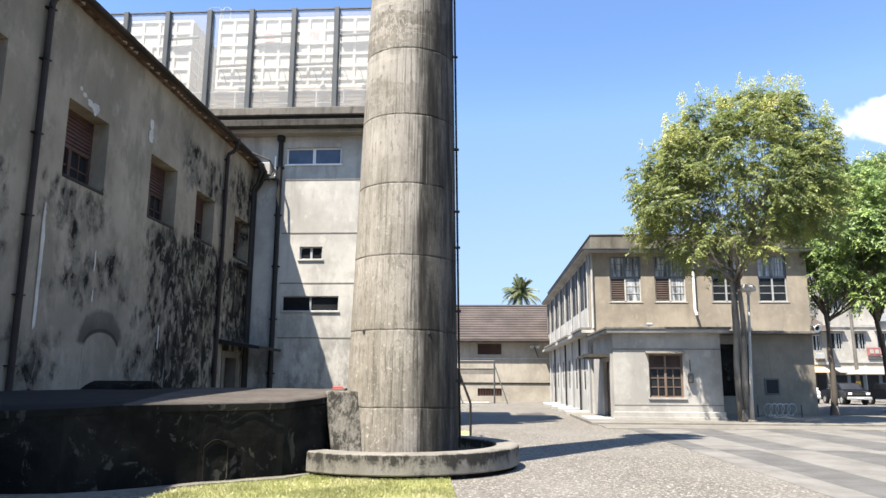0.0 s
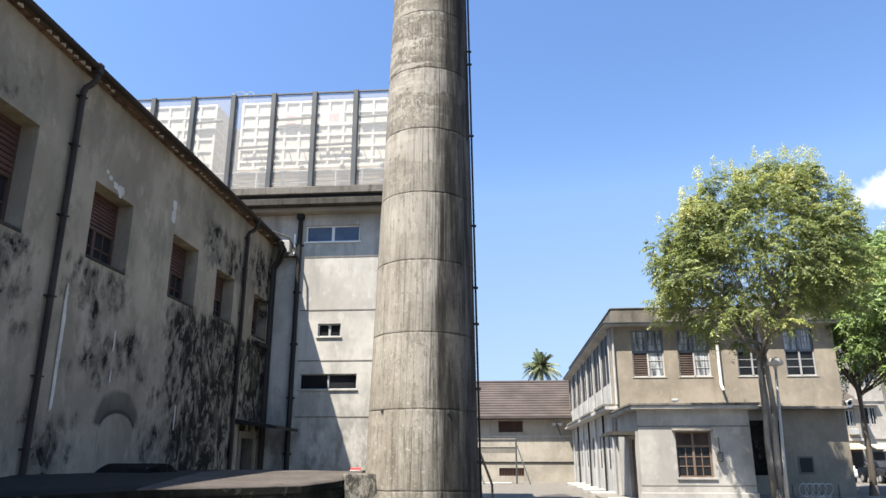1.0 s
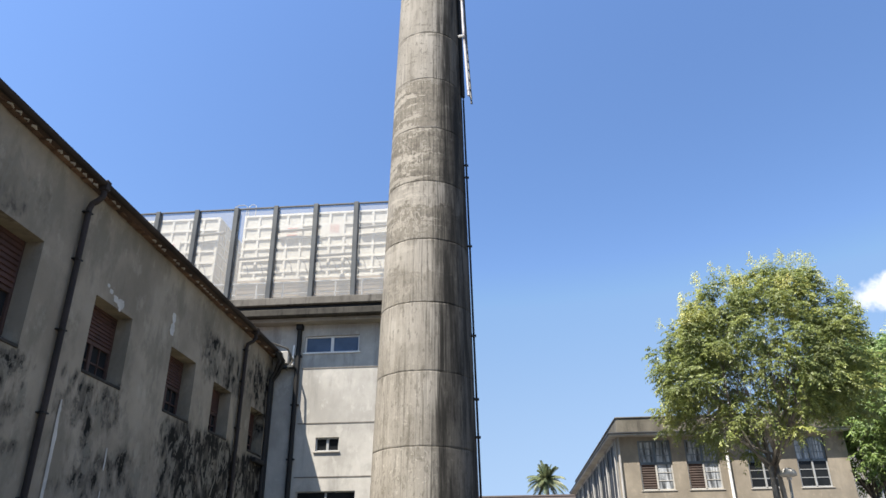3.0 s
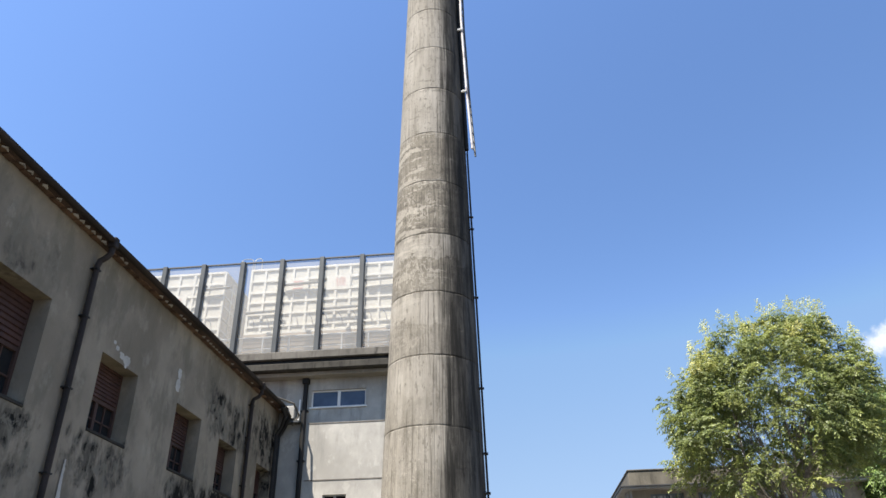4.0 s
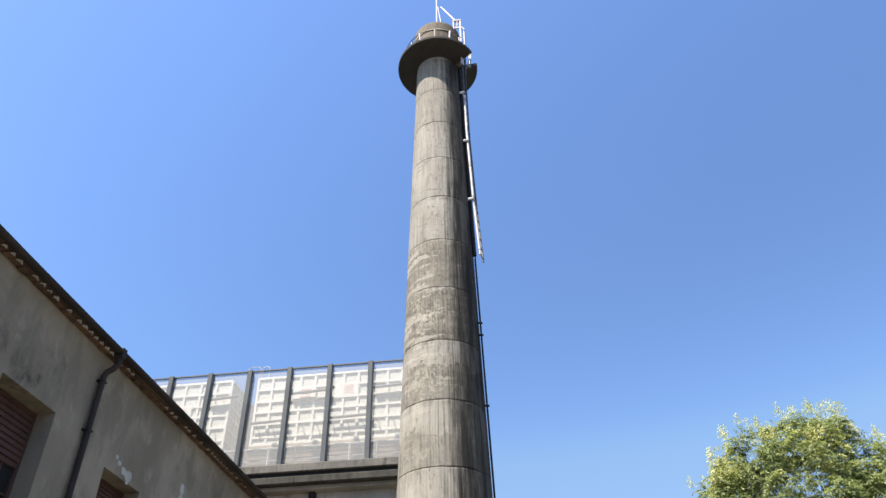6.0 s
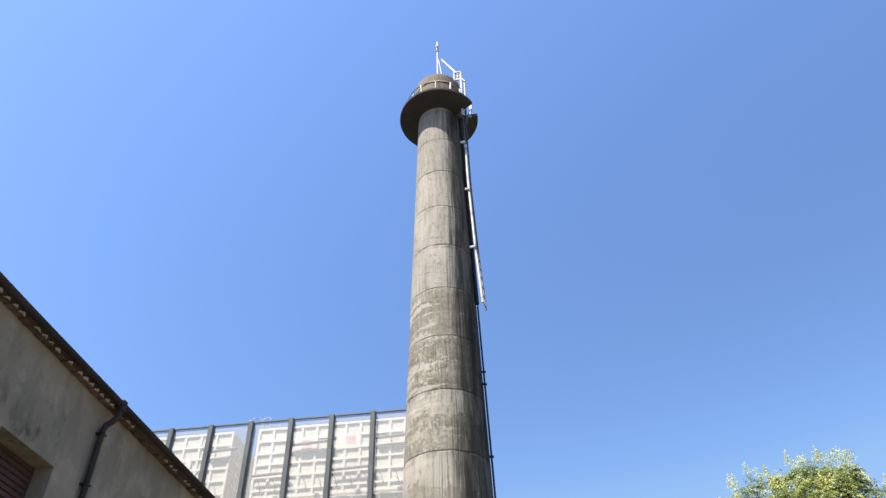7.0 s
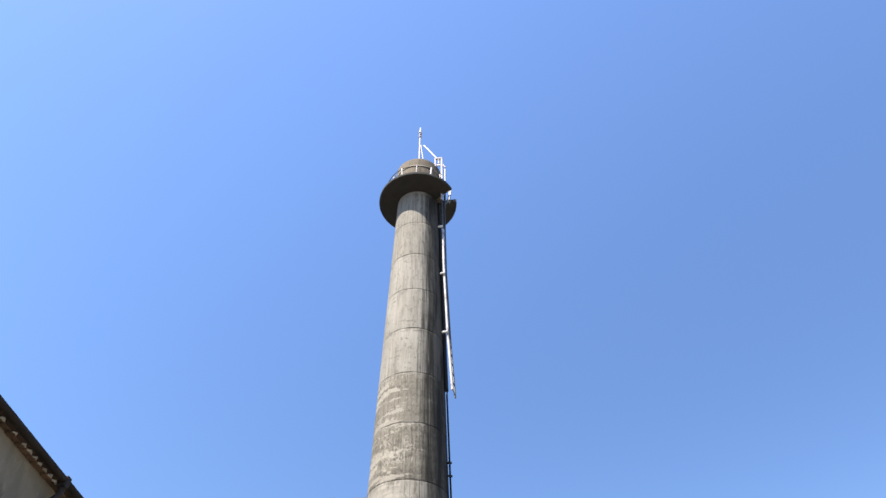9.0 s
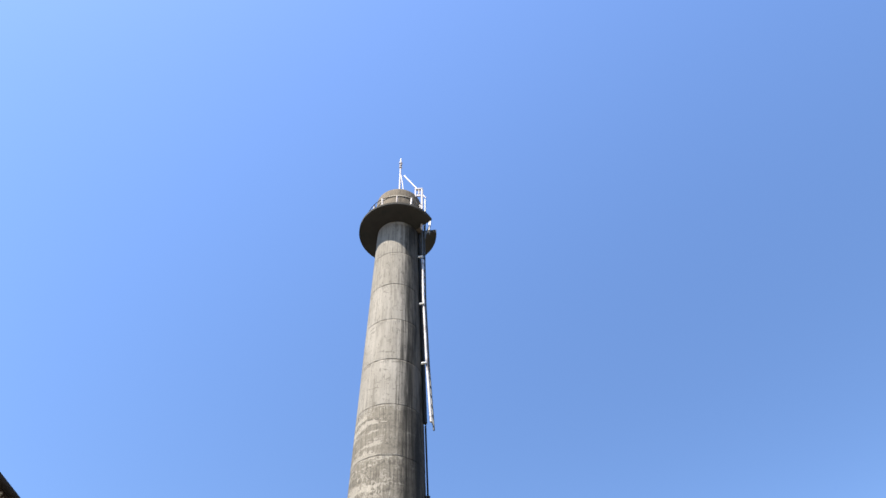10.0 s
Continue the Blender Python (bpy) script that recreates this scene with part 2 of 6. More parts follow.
def stained_plaster():
    """Grey lime plaster, with black mould that has run down below the sills."""
    g = Graph("mouldy_plaster", 0.95, 0, 0.06)
    x, y, z = g.xyz()
    cloud, fine = g.noise(0.45, 5, rough=0.6), g.noise(15, 6, rough=0.7)
    mid = g.noise(1.4, 6, (1, 1, 0.5), 0.65)
    col = g.mix(g.ramp(cloud, 0.3, 0.7), (0.208, 0.180, 0.138), (0.335, 0.292, 0.226))
    col = g.mix(g.ramp(mid, 0.47, 0.64, 0, 0.6), col, (0.155, 0.14, 0.108))
    col = g.mix(g.ramp(g.noise(2.2, 6, (1, 1, 0.6), 0.65, shift=(3, 0, 0)), 0.54, 0.68, 0, 0.35), col, (0.40, 0.37, 0.295))
    col = g.mix(g.ramp(fine, 0.58, 0.78, 0, 0.35), col, (0.33, 0.312, 0.265))
    # where the mould grows: y and z of each patch, and how thick
    field, true_y = None, y
    y = g.math("ADD", y, g.math("MULTIPLY", g.math("SUBTRACT", g.noise(0.8, 5, rough=0.6, shift=(0, 0, 7)), 0.5), 3.0))
    for y0, y1, z0, z1, w in ((16.3, 18.4, 2.6, 5.5, 1.04), (16.6, 21.2, 0.8, 4.9, 1.0), (18.1, 21.2, 3.0, 5.6, 1.07), (21.2, 23.9, 2.2, 5.4, 1.1), (17.9, 21.2, 6.6, 8.1, 0.8), (21.5, 23.8, 6.6, 8.6, 0.92),
                              (12.3, 14.4, 4.1, 5.5, 0.80), (12.4, 15.8, 3.0, 4.4, 0.76), (8.6, 11.2, 3.4, 5.3, 1.0), (8.0, 10.6, 7.0, 8.6, 0.5), (11.5, 13.2, 1.1, 2.5, 0.8), (22.3, 23.9, 5.8, 8.4, 0.78), (15.4, 16.6, 1.2, 2.6, 0.75)):
        m = 0.55
        k = g.math("MULTIPLY", g.ramp(y, y0 - 1.1, y0 + 0.9), g.ramp(y, y1 + 1.0, y1 - 0.8))
        k = g.math("MULTIPLY", k, g.math("MULTIPLY", g.ramp(z, z0 - m, z0 + m), g.ramp(z, z1 + 0.35, z1 - 0.35)))
        k = g.math("MULTIPLY", k, w)
        field = k if field is None else g.math("MAXIMUM", field, k)
    ragged = g.math("ADD", g.math("MULTIPLY", g.noise(1.3, 6, (1, 1, 0.75), 0.62, warp=0.3), 0.45), g.math("MULTIPLY", g.noise(3.6, 4, (1, 1, 0.62), 0.6, warp=0.3), 0.55))
    lim = g.math("ADD", ragged, g.math("MULTIPLY", g.math("SUBTRACT", field, 1.0), 0.32))
    soft, hard = g.ramp(lim, 0.31, 0.47), g.ramp(lim, 0.462, 0.498)
    col = g.mix(g.math("MULTIPLY", soft, 0.68), col, (0.084, 0.075, 0.061))
    grey = g.math("MULTIPLY", g.ramp(lim, 0.415, 0.435), g.ramp(g.noise(2.3, 5, (1, 1, 0.7), 0.6, shift=(5, 0, 2)), 0.4, 0.6, 0.25, 0.75))
    col = g.mix(grey, col, (0.085, 0.078, 0.064))
    thick = g.ramp(g.noise(2.0, 6, (1, 1, 0.6), 0.65, shift=(0, 9, 4), warp=0.5), 0.40, 0.52, 0.45, 1.0)
    hard = g.math("MULTIPLY", hard, thick)
    col = g.mix(g.math("MULTIPLY", hard, 0.97), col, (0.016, 0.0155, 0.014))
    # flakes of plaster and lime runs that the mould has not taken
    flake = g.ramp(g.noise(3.1, 7, (1, 1, 0.62), 0.66, shift=(0, 3.1, 1.0), warp=0.8), 0.55, 0.58)
    run = g.ramp(g.noise(7.0, 4, (1, 1, 0.07), 0.6, shift=(0, 1.7, 0)), 0.64, 0.70)
    left = g.math("MULTIPLY", g.ramp(field, 0.2, 0.7), g.math("MAXIMUM", flake, g.math("MULTIPLY", run, 0.45)))
    col = g.mix(g.math("MULTIPLY", left, 0.8), col, (0.19, 0.175, 0.14))
    y = true_y
    # soot crescent over the walled-up arch
    def oval(cy, cz, ry, rz):
        a, b = g.math("DIVIDE", g.math("SUBTRACT", y, cy), ry), g.math("DIVIDE", g.math("SUBTRACT", z, cz), rz)
        return g.math("SQRT", g.math("ADD", g.math("MULTIPLY", a, a), g.math("MULTIPLY", b, b)))

    ripple = g.math("MULTIPLY", g.math("SUBTRACT", g.noise(5.0, 6, rough=0.65), 0.5), 0.4)
    moon = g.math("MULTIPLY", g.ramp(g.math("ADD", oval(14.52, 2.42, 0.86, 0.60), ripple), 1.10, 0.86), g.ramp(oval(14.55, 2.22, 0.66, 0.34), 0.90, 1.0))
    moon = g.math("MULTIPLY", moon, g.ramp(z, 2.22, 2.34))
    col = g.mix(g.math("MULTIPLY", moon, g.ramp(z, 2.95, 2.45, 0.62, 0.85)), col, (0.060, 0.056, 0.047))
    lip = g.math("MULTIPLY", g.ramp(oval(14.55, 2.22, 0.72, 0.41), 1.02, 0.98), g.ramp(oval(14.55, 2.22, 0.66, 0.34), 0.96, 1.0))
    col = g.mix(g.math("MULTIPLY", g.math("MULTIPLY", lip, g.ramp(z, 2.25, 2.36)), 0.5), col, (0.028, 0.026, 0.022))
    g.bump(g.math("ADD", g.math("MULTIPLY", fine, 0.5), g.math("MULTIPLY", hard, -0.6)), 0.5, 0.02)
    return g.done(col)


def wall_paint(name, c, stain, amount=0.5, scale=1.0, low=None):
    """Painted render with rain streaks, clouds and grit."""
    c, stain = [k * 0.72 for k in c], [k * 0.72 for k in stain]
    g = Graph(name, 0.9, 0, 0.2)
    cloud, fine = g.noise(0.5 * scale, 5, rough=0.6), g.noise(16 * scale, 6, rough=0.7)
    streak = g.noise(2.2 * scale, 6, (1, 1, 0.16), 0.65)
    blotch = g.noise(2.8 * scale, 6, (1, 1, 0.7), 0.68, warp=0.3)
    col = g.mix(g.ramp(cloud, 0.32, 0.68), [k * 0.78 for k in c], [min(1, k * 1.15) for k in c])
    col = g.mix(g.ramp(blotch, 0.52, 0.66, 0, 0.45), col, [0.55 * a + 0.45 * b for a, b in zip(c, stain)])
    col = g.mix(g.ramp(blotch, 0.46, 0.34, 0, 0.5), col, [min(1, k * 1.25) for k in c])
    col = g.mix(g.ramp(streak, 0.48, 0.78, 0, amount), col, stain)
    col = g.mix(g.ramp(fine, 0.55, 0.8, 0, 0.3), col, stain)
    if low:
        z = g.xyz()[2]
        dirt = g.math("MULTIPLY", g.ramp(z, low[1], low[0]), g.ramp(g.noise(2.5, 6, (1, 1, 0.5), 0.7), 0.4, 0.62))
        col = g.mix(g.math("MULTIPLY", dirt, 0.7), col, [k * 0.5 for k in stain])
    g.bump(fine, 0.35, 0.012)
    return g.done(col)


def lichen(name, pale, black, cover, lo=None, scale=1.0):
    """Pale concrete under ragged black lichen; lo: heights between which the growth sets in."""
    g = Graph(name, 0.95, 0, 0.1)
    z = g.xyz()[2]
    patch = g.math("ADD", g.math("MULTIPLY", g.noise(2.2 * scale, 7, (1, 1, 0.8), 0.7, warp=0.6), 0.6), g.math("MULTIPLY", g.noise(11 * scale, 7, (1, 1, 0.55), 0.75), 0.4))
    edge = g.math("ADD", patch, cover)
    if lo:
        edge = g.math("ADD", edge, g.math("ADD", g.ramp(z, lo[0], lo[1], -0.13, 0.0), g.ramp(z, 0.395, 0.418, 0.0, -0.14)))
    fine = g.noise(40 * scale, 5, rough=0.7)
    col = g.mix(g.ramp(g.noise(1.5, 4), 0.35, 0.65), [k * 0.75 for k in pale], pale)
    col = g.mix(g.ramp(edge, 0.42, 0.53, 0, 0.6), col, [0.3 * a + 0.7 * b for a, b in zip(pale, black)])
    col = g.mix(g.ramp(edge, 0.50, 0.57, 0, 0.85), col, black)
    col = g.mix(g.ramp(fine, 0.62, 0.72, 0, 0.4), col, pale)
    g.bump(g.math("ADD", patch, g.math("MULTIPLY", fine, 0.4)), 0.6, 0.03)
    return g.done(col)


def tar_black():
    g = Graph("tarred_concrete", 1.0, 0, 0.0)
    cloud, fine = g.noise(0.9, 6, rough=0.65, warp=0.3), g.noise(9, 7, rough=0.75)
    col = g.mix(g.ramp(cloud, 0.42, 0.62), (0.010, 0.0098, 0.009), (0.021, 0.020, 0.017))
    col = g.mix(g.ramp(g.noise(2.6, 7, (1, 1, 0.7), 0.72, warp=0.6), 0.57, 0.61, 0, 0.8), col, (0.062, 0.058, 0.048))
    col = g.mix(g.ramp(fine, 0.66, 0.78, 0, 0.5), col, (0.10, 0.095, 0.085))
    g.bump(g.math("ADD", cloud, g.math("MULTIPLY", fine, 0.3)), 0.5, 0.04)
    return g.done(col)


def pebble_ground():
    """Washed pebble paving."""
    g = Graph("washed_pebble_paving", 0.9, 0, 0.25)
    v = g.n.new("ShaderNodeTexVoronoi")
    v.inputs["Scale"].default_value = 30.0
    g.l.new(g.pos, v.inputs["Vector"])
    tone = g.xyz(v.outputs["Color"])[0]
    cloud, mid = g.noise(0.25, 5, rough=0.6), g.noise(2.0, 6, rough=0.7)
    col = g.mix(tone, (0.070, 0.061, 0.050), (0.218, 0.196, 0.163))
    col = g.mix(g.ramp(tone, 0.86, 0.97), col, (0.40, 0.375, 0.325))
    col = g.mix(g.ramp(v.outputs["Distance"], 0.45, 0.75, 0, 0.7), col, (0.065, 0.060, 0.054))
    col = g.mix(g.ramp(cloud, 0.35, 0.7, 0, 0.4), col, (0.195, 0.18, 0.155))
    col = g.mix(g.ramp(mid, 0.55, 0.75, 0, 0.3), col, (0.101, 0.094, 0.083))
    g.bump(g.math("MULTIPLY", v.outputs["Distance"], -1.0), 0.5, 0.02)
    return g.done(col)


def glass(name, tint=(0.05, 0.06, 0.07), rough=0.06):
    g = Graph(name, rough, 0.0, 0.14)
    ripple = g.noise(1.2, 2)
    g.bump(ripple, 0.05, 0.03)
    return g.done(g.mix(g.ramp(g.noise(0.8, 3), 0.35, 0.7), tint, [k * 1.7 for k in tint]))


def leaf_mat(name, dark, light, tip, thin=0.28):
    g = Graph(name, 0.42, 0, 0.5)
    r = g.island()
    col = g.mix(g.math("MULTIPLY", r, 0.8), dark, light)
    col = g.mix(g.ramp(g.noise(0.9, 3, shift=(3, 1, 7)), 0.46, 0.60, 0, 0.7), col, [k * 0.75 for k in dark])
    col = g.mix(g.ramp(g.noise(0.7, 4), 0.48, 0.68, 0, 0.6), col, tip)
    tr = g.n.new("ShaderNodeBsdfTranslucent")
    g.l.new(col, tr.inputs["Color"])
    mx = g.n.new("ShaderNodeMixShader")
    mx.inputs[0].default_value = thin
    g.l.new(g.b.outputs[0], mx.inputs[1])
    g.l.new(tr.outputs[0], mx.inputs[2])
    g.l.new(mx.outputs[0], g.n["Material Output"].inputs["Surface"])
    return g.done(col)


def sheer(name, c, cover):
    """A fine wire screen, seen from too far for its wires to show singly."""
    g = Graph(name, 0.6, 0.2)
    tr = g.n.new("ShaderNodeBsdfTransparent")
    mx = g.n.new("ShaderNodeMixShader")
    mx.inputs[0].default_value = cover
    g.l.new(tr.outputs[0], mx.inputs[1])
    g.l.new(g.b.outputs[0], mx.inputs[2])
    g.l.new(mx.outputs[0], g.n["Material Output"].inputs["Surface"])
    return g.done(c)


M = dict(
    shaft=chimney_concrete(),
    plaster=stained_plaster(),
    tar=tar_black(),
    pebble=pebble_ground(),
    concrete=wall_paint("grey_concrete", (0.23, 0.21, 0.18), (0.09, 0.083, 0.07), 0.7, 2.0),
    back=wall_paint("pale_cement_render", (0.58, 0.55, 0.495), (0.26, 0.25, 0.228), 0.75, 1.0, (0.5, 6.0)),
    ledge=wall_paint("weathered_cornice_concrete", (0.205, 0.188, 0.162), (0.024, 0.022, 0.02), 1.0, 3.4),
    ochre=wall_paint("ochre_render", (0.385, 0.335, 0.265), (0.25, 0.217, 0.172), 0.6, 1.3),
    tar_edge=plain("dark_roof_edge", (0.035, 0.036, 0.038), 0.7, 0, 0.3),
    grimy=wall_paint("lichen_grey_parapet_render", (0.205, 0.185, 0.148), (0.035, 0.032, 0.027), 0.9, 1.6),
    board=plain("dull_brown_slats", (0.055, 0.036, 0.028), 0.75, 0, 0.3, 8),
    frame=plain("bleached_brown_window_wood", (0.165, 0.115, 0.085), 0.75, 0, 0.3, 9, s=(1, 1, 0.3)),
    mould=wall_paint("mould_black_concrete", (0.085, 0.078, 0.066), (0.012, 0.011, 0.010), 0.9, 3.0),
    cement=wall_paint("grey_cement_render", (0.49, 0.465, 0.42), (0.25, 0.235, 0.208), 0.45, 1.1),
    cement_dark=wall_paint("dark_grey_cement_render", (0.31, 0.272, 0.215), (0.17, 0.15, 0.12), 0.45, 1.1),
    lime=wall_paint("white_limewash", (0.56, 0.54, 0.50), (0.33, 0.31, 0.28), 0.5, 1.2),
    cream=wall_paint("cream_render", (0.43, 0.388, 0.32), (0.25, 0.225, 0.185), 0.6, 1.0),
    # tar of the flue top, with the building's shadow in its colour
    tar_shaded=wall_paint("tar_top_with_shade", (0.027, 0.0255, 0.024), (0.014, 0.0135, 0.013), 0.6, 1.2),
    flue=wall_paint("bare_concrete_top", (0.108, 0.092, 0.079), (0.035, 0.030, 0.025), 0.7, 1.8),
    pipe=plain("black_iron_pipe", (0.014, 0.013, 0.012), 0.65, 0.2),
    casement=plain("dark_brown_casement_wood", (0.062, 0.034, 0.026), 0.75, 0, 0.3, 9, s=(1, 1, 0.2)),
    drum=wall_paint("sooty_brown_concrete", (0.22, 0.18, 0.135), (0.06, 0.05, 0.04), 0.9, 2.4),
    wood=plain("old_brown_wood", (0.075, 0.042, 0.028), 0.75, 0, 0.3, 9, s=(1, 1, 0.2)),
    near_black=wall_paint("near_black_concrete", (0.052, 0.048, 0.042), (0.02, 0.028, 0.025), 0.7, 1.5),
    stile=peeling("peeling_white_ladder_paint", (0.50, 0.475, 0.47), (0.13, 0.095, 0.085)),
    mast=plain("faded_pinkish_white_paint", (0.46, 0.42, 0.425), 0.6, 0, 0.16, 8),
    post=plain("grey_painted_steel", (0.34, 0.325, 0.30), 0.55, 0.1, 0.15),
    shutter=plain("rust_brown_slats", (0.070, 0.033, 0.025), 0.7, 0, 0.25, 8),
    ring=lichen("lichen_grown_ring_concrete", (0.212, 0.196, 0.166), (0.022, 0.021, 0.018), 0.072, (0.12, 0.36)),
    pier=lichen("lichen_grown_pier_concrete", (0.215, 0.197, 0.167), (0.022, 0.021, 0.018), 0.025, None, 2.4),
    rusty=plain("rust_brown_boards", (0.13, 0.077, 0.048), 0.85, 0, 0.5, 7, bump=0.5),
    gutter=plain("dark_rusty_iron", (0.026, 0.019, 0.016), 0.75, 0.1, 0.4, 5),
    eave=plain("rotten_eave_boards", (0.066, 0.041, 0.030), 0.85, 0, 0.5, 5, bump=0.5),
    tile=plain("brown_roof_tiles", (0.072, 0.056, 0.048), 0.85, 0, 0.25, 3, bump=0.4),
    white=plain("white_paint", (0.78, 0.77, 0.74), 0.5, 0, 0.06),
    tower=plain("white_panel_paint", (0.66, 0.635, 0.565), 0.5, 0, 0.05, 2),
    # panel white made greyer than the ribs to paint in the recess shading
    recess=plain("shade_greyed_white_panel", (0.56, 0.54, 0.475), 0.6, 0, 0.06, 2),
    signred=plain("dull_red_sign_paint", (0.30, 0.12, 0.115), 0.6, 0, 0.2),
    rose=plain("sun_bleached_red_paint", (0.60, 0.33, 0.29), 0.6, 0, 0.12),
    duct=plain("grey_pipe_lagging", (0.125, 0.12, 0.11), 0.7, 0.0, 0.15),
    sheet=plain("pale_beige_sheet", (0.44, 0.39, 0.315), 0.6, 0, 0.1, 3),
    plinth=plain("beige_sheet_metal", (0.36, 0.285, 0.20), 0.6, 0, 0.08),
    pale=wall_paint("pale_lime_repair", (0.64, 0.62, 0.56), (0.42, 0.405, 0.36), 0.4, 3.0),
    steel=plain("grey_steel", (0.078, 0.082, 0.082), 0.5, 0.3),
    zinc=plain("zinc_grey_metal", (0.40, 0.40, 0.39), 0.45, 0.3, 0.1),
    bluegrey=plain("blue_grey_frames", (0.14, 0.17, 0.20), 0.5, 0, 0.15),
    black=plain("black_car_paint", (0.008, 0.009, 0.012), 0.3, 0, 0.1, spec=0.25, bump=0.0),
    rubber=plain("rubber", (0.02, 0.02, 0.02), 0.8, 0, 0.1),
    red=plain("red_paint", (0.55, 0.06, 0.06), 0.5, 0, 0.15),
    yellowish=plain("sun_bleached_awning", (0.50, 0.40, 0.24), 0.8, 0, 0.12),
    yellow=plain("yellow_paint", (0.75, 0.48, 0.05), 0.5, 0, 0.1),
    glass=glass("dark_window_glass", (0.012, 0.013, 0.014), 0.1),
    # dark matt colour stands in for panes that reflect no bright sky
    dim_matt=plain("dim_matt_panes", (0.030, 0.032, 0.036), 0.55, 0, 0.3, 3, spec=0.12),
    # blue of the reflected sky put into the pane colour
    skyglass=glass("sky_blue_window_glass", (0.06, 0.085, 0.13), 0.12),
    curtain=plain("pale_curtain_behind_glass", (0.33, 0.345, 0.36), 0.25, 0, 0.8, 16, s=(3, 1, 0.25), spec=0.6),
    bark=plain("grey_brown_bark", (0.20, 0.178, 0.15), 0.9, 0, 0.5, 14, s=(1, 1, 0.3), bump=0.6),
    bark_dark=plain("dark_brown_bark", (0.10, 0.083, 0.066), 0.9, 0, 0.3, 6, s=(1, 1, 0.3), bump=0.6),
    grass=plain("lawn_soil", (0.31, 0.29, 0.135), 0.95, 0, 0.35, 6, bump=0.6),
    blade=leaf_mat("grass_blades", (0.25, 0.265, 0.09), (0.41, 0.415, 0.165), (0.53, 0.49, 0.27)),
    leaf=leaf_mat("tree_leaves", (0.165, 0.20, 0.068), (0.33, 0.375, 0.105), (0.45, 0.455, 0.125), 0.42),
    leaf2=leaf_mat("dark_tree_leaves", (0.11, 0.17, 0.05), (0.27, 0.38, 0.10), (0.42, 0.52, 0.14)),
    bloom=leaf_mat("pale_yellow_shoots", (0.42, 0.43, 0.11), (0.58, 0.56, 0.18), (0.64, 0.56, 0.2)),
    palm=leaf_mat("palm_fronds", (0.08, 0.105, 0.05), (0.19, 0.22, 0.10), (0.28, 0.29, 0.15)),
    apron=wall_paint("worn_cement_walk", (0.235, 0.217, 0.185), (0.14, 0.128, 0.106), 0.7, 1.5),
    slab_light=wall_paint("pale_granite_paving", (0.222, 0.208, 0.185), (0.155, 0.146, 0.128), 0.45, 2.2),
    slab_dark=wall_paint("grey_granite_paving", (0.143, 0.136, 0.126), (0.10, 0.096, 0.088), 0.45, 2.2),
    screen=sheer("grey_wire_screen", (0.38, 0.375, 0.36), 0.32),
    far=wall_paint("far_white_render", (0.50, 0.47, 0.42), (0.30, 0.28, 0.245), 0.45, 0.6),
)


# ---- building blocks ----
def thing(name, at, label, category, group="", kind=""):
    ob = new(name)
    ob.location = at
    ob.empty_display_size = 0.3
    return tagged(ob, label, category, group, kind)


def link(name, me, parent=None, label=""):
    ob = new(name, me)
    if parent is not None:
        ob.parent = parent
        if parent.data is None:
            ob.matrix_parent_inverse = Matrix.Translation(-parent.location)
    return tagged(ob, label) if label else ob


def part(name, bm, material, parent=None, label="", smooth=False):
    me = bpy.data.meshes.new(name)
    bmesh.ops.recalc_face_normals(bm, faces=bm.faces)
    bm.to_mesh(me)
    bm.free()
    me.materials.append(material)
    if smooth:
        me.shade_smooth()
    return link(name, me, parent, label)


def box(x0, x1, y0, y1, z0, z1, bevel=0.0, bm=None):
    own = bmesh.new()
    bmesh.ops.create_cube(own, size=1.0)
    for v in own.verts:
        v.co = Vector(((x0 + x1) / 2 + v.co.x * (x1 - x0), (y0 + y1) / 2 + v.co.y * (y1 - y0), (z0 + z1) / 2 + v.co.z * (z1 - z0)))
    if bevel:
        bmesh.ops.bevel(own, geom=own.edges[:], offset=bevel, segments=1, affect="EDGES")
    if bm is None:
        return own
    me = bpy.data.meshes.new("tmp")
    own.to_mesh(me)
    own.free()
    bm.from_mesh(me)
    bpy.data.meshes.remove(me)
    return bm


def prism(pts, z0, z1, bm=None):
    """A plan outline, extruded; z1 may be a function of the plan point."""
    bm = bm or bmesh.new()
    top = z1 if callable(z1) else (lambda x, y: z1)
    lo = [bm.verts.new((x, y, z0)) for x, y in pts]
    hi = [bm.verts.new((x, y, top(x, y))) for x, y in pts]
    n = len(pts)
    for i in range(n):
        bm.faces.new((lo[i], lo[(i + 1) % n], hi[(i + 1) % n], hi[i]))
    bm.faces.new(lo[::-1])
    bm.faces.new(hi)
    return bm


def profile_x(pts, x0, x1, bm=None):
    """A (y, z) outline, extruded along x."""
    bm = bm or bmesh.new()
    a = [bm.verts.new((x0, y, z)) for y, z in pts]
    b = [bm.verts.new((x1, y, z)) for y, z in pts]
    n = len(pts)
    for i in range(n):
        bm.faces.new((a[i], a[(i + 1) % n], b[(i + 1) % n], b[i]))
    bm.faces.new(a)
    bm.faces.new(b[::-1])
    return bm


def profile_y(pts, y0, y1, bm=None):
    """An (x, z) outline, extruded along y."""
    bm = bm or bmesh.new()
    a = [bm.verts.new((x, y0, z)) for x, z in pts]
    b = [bm.verts.new((x, y1, z)) for x, z in pts]
    n = len(pts)
    for i in range(n):
        bm.faces.new((a[i], a[(i + 1) % n], b[(i + 1) % n], b[i]))
    bm.faces.new(a)
    bm.faces.new(b[::-1])
    return bm


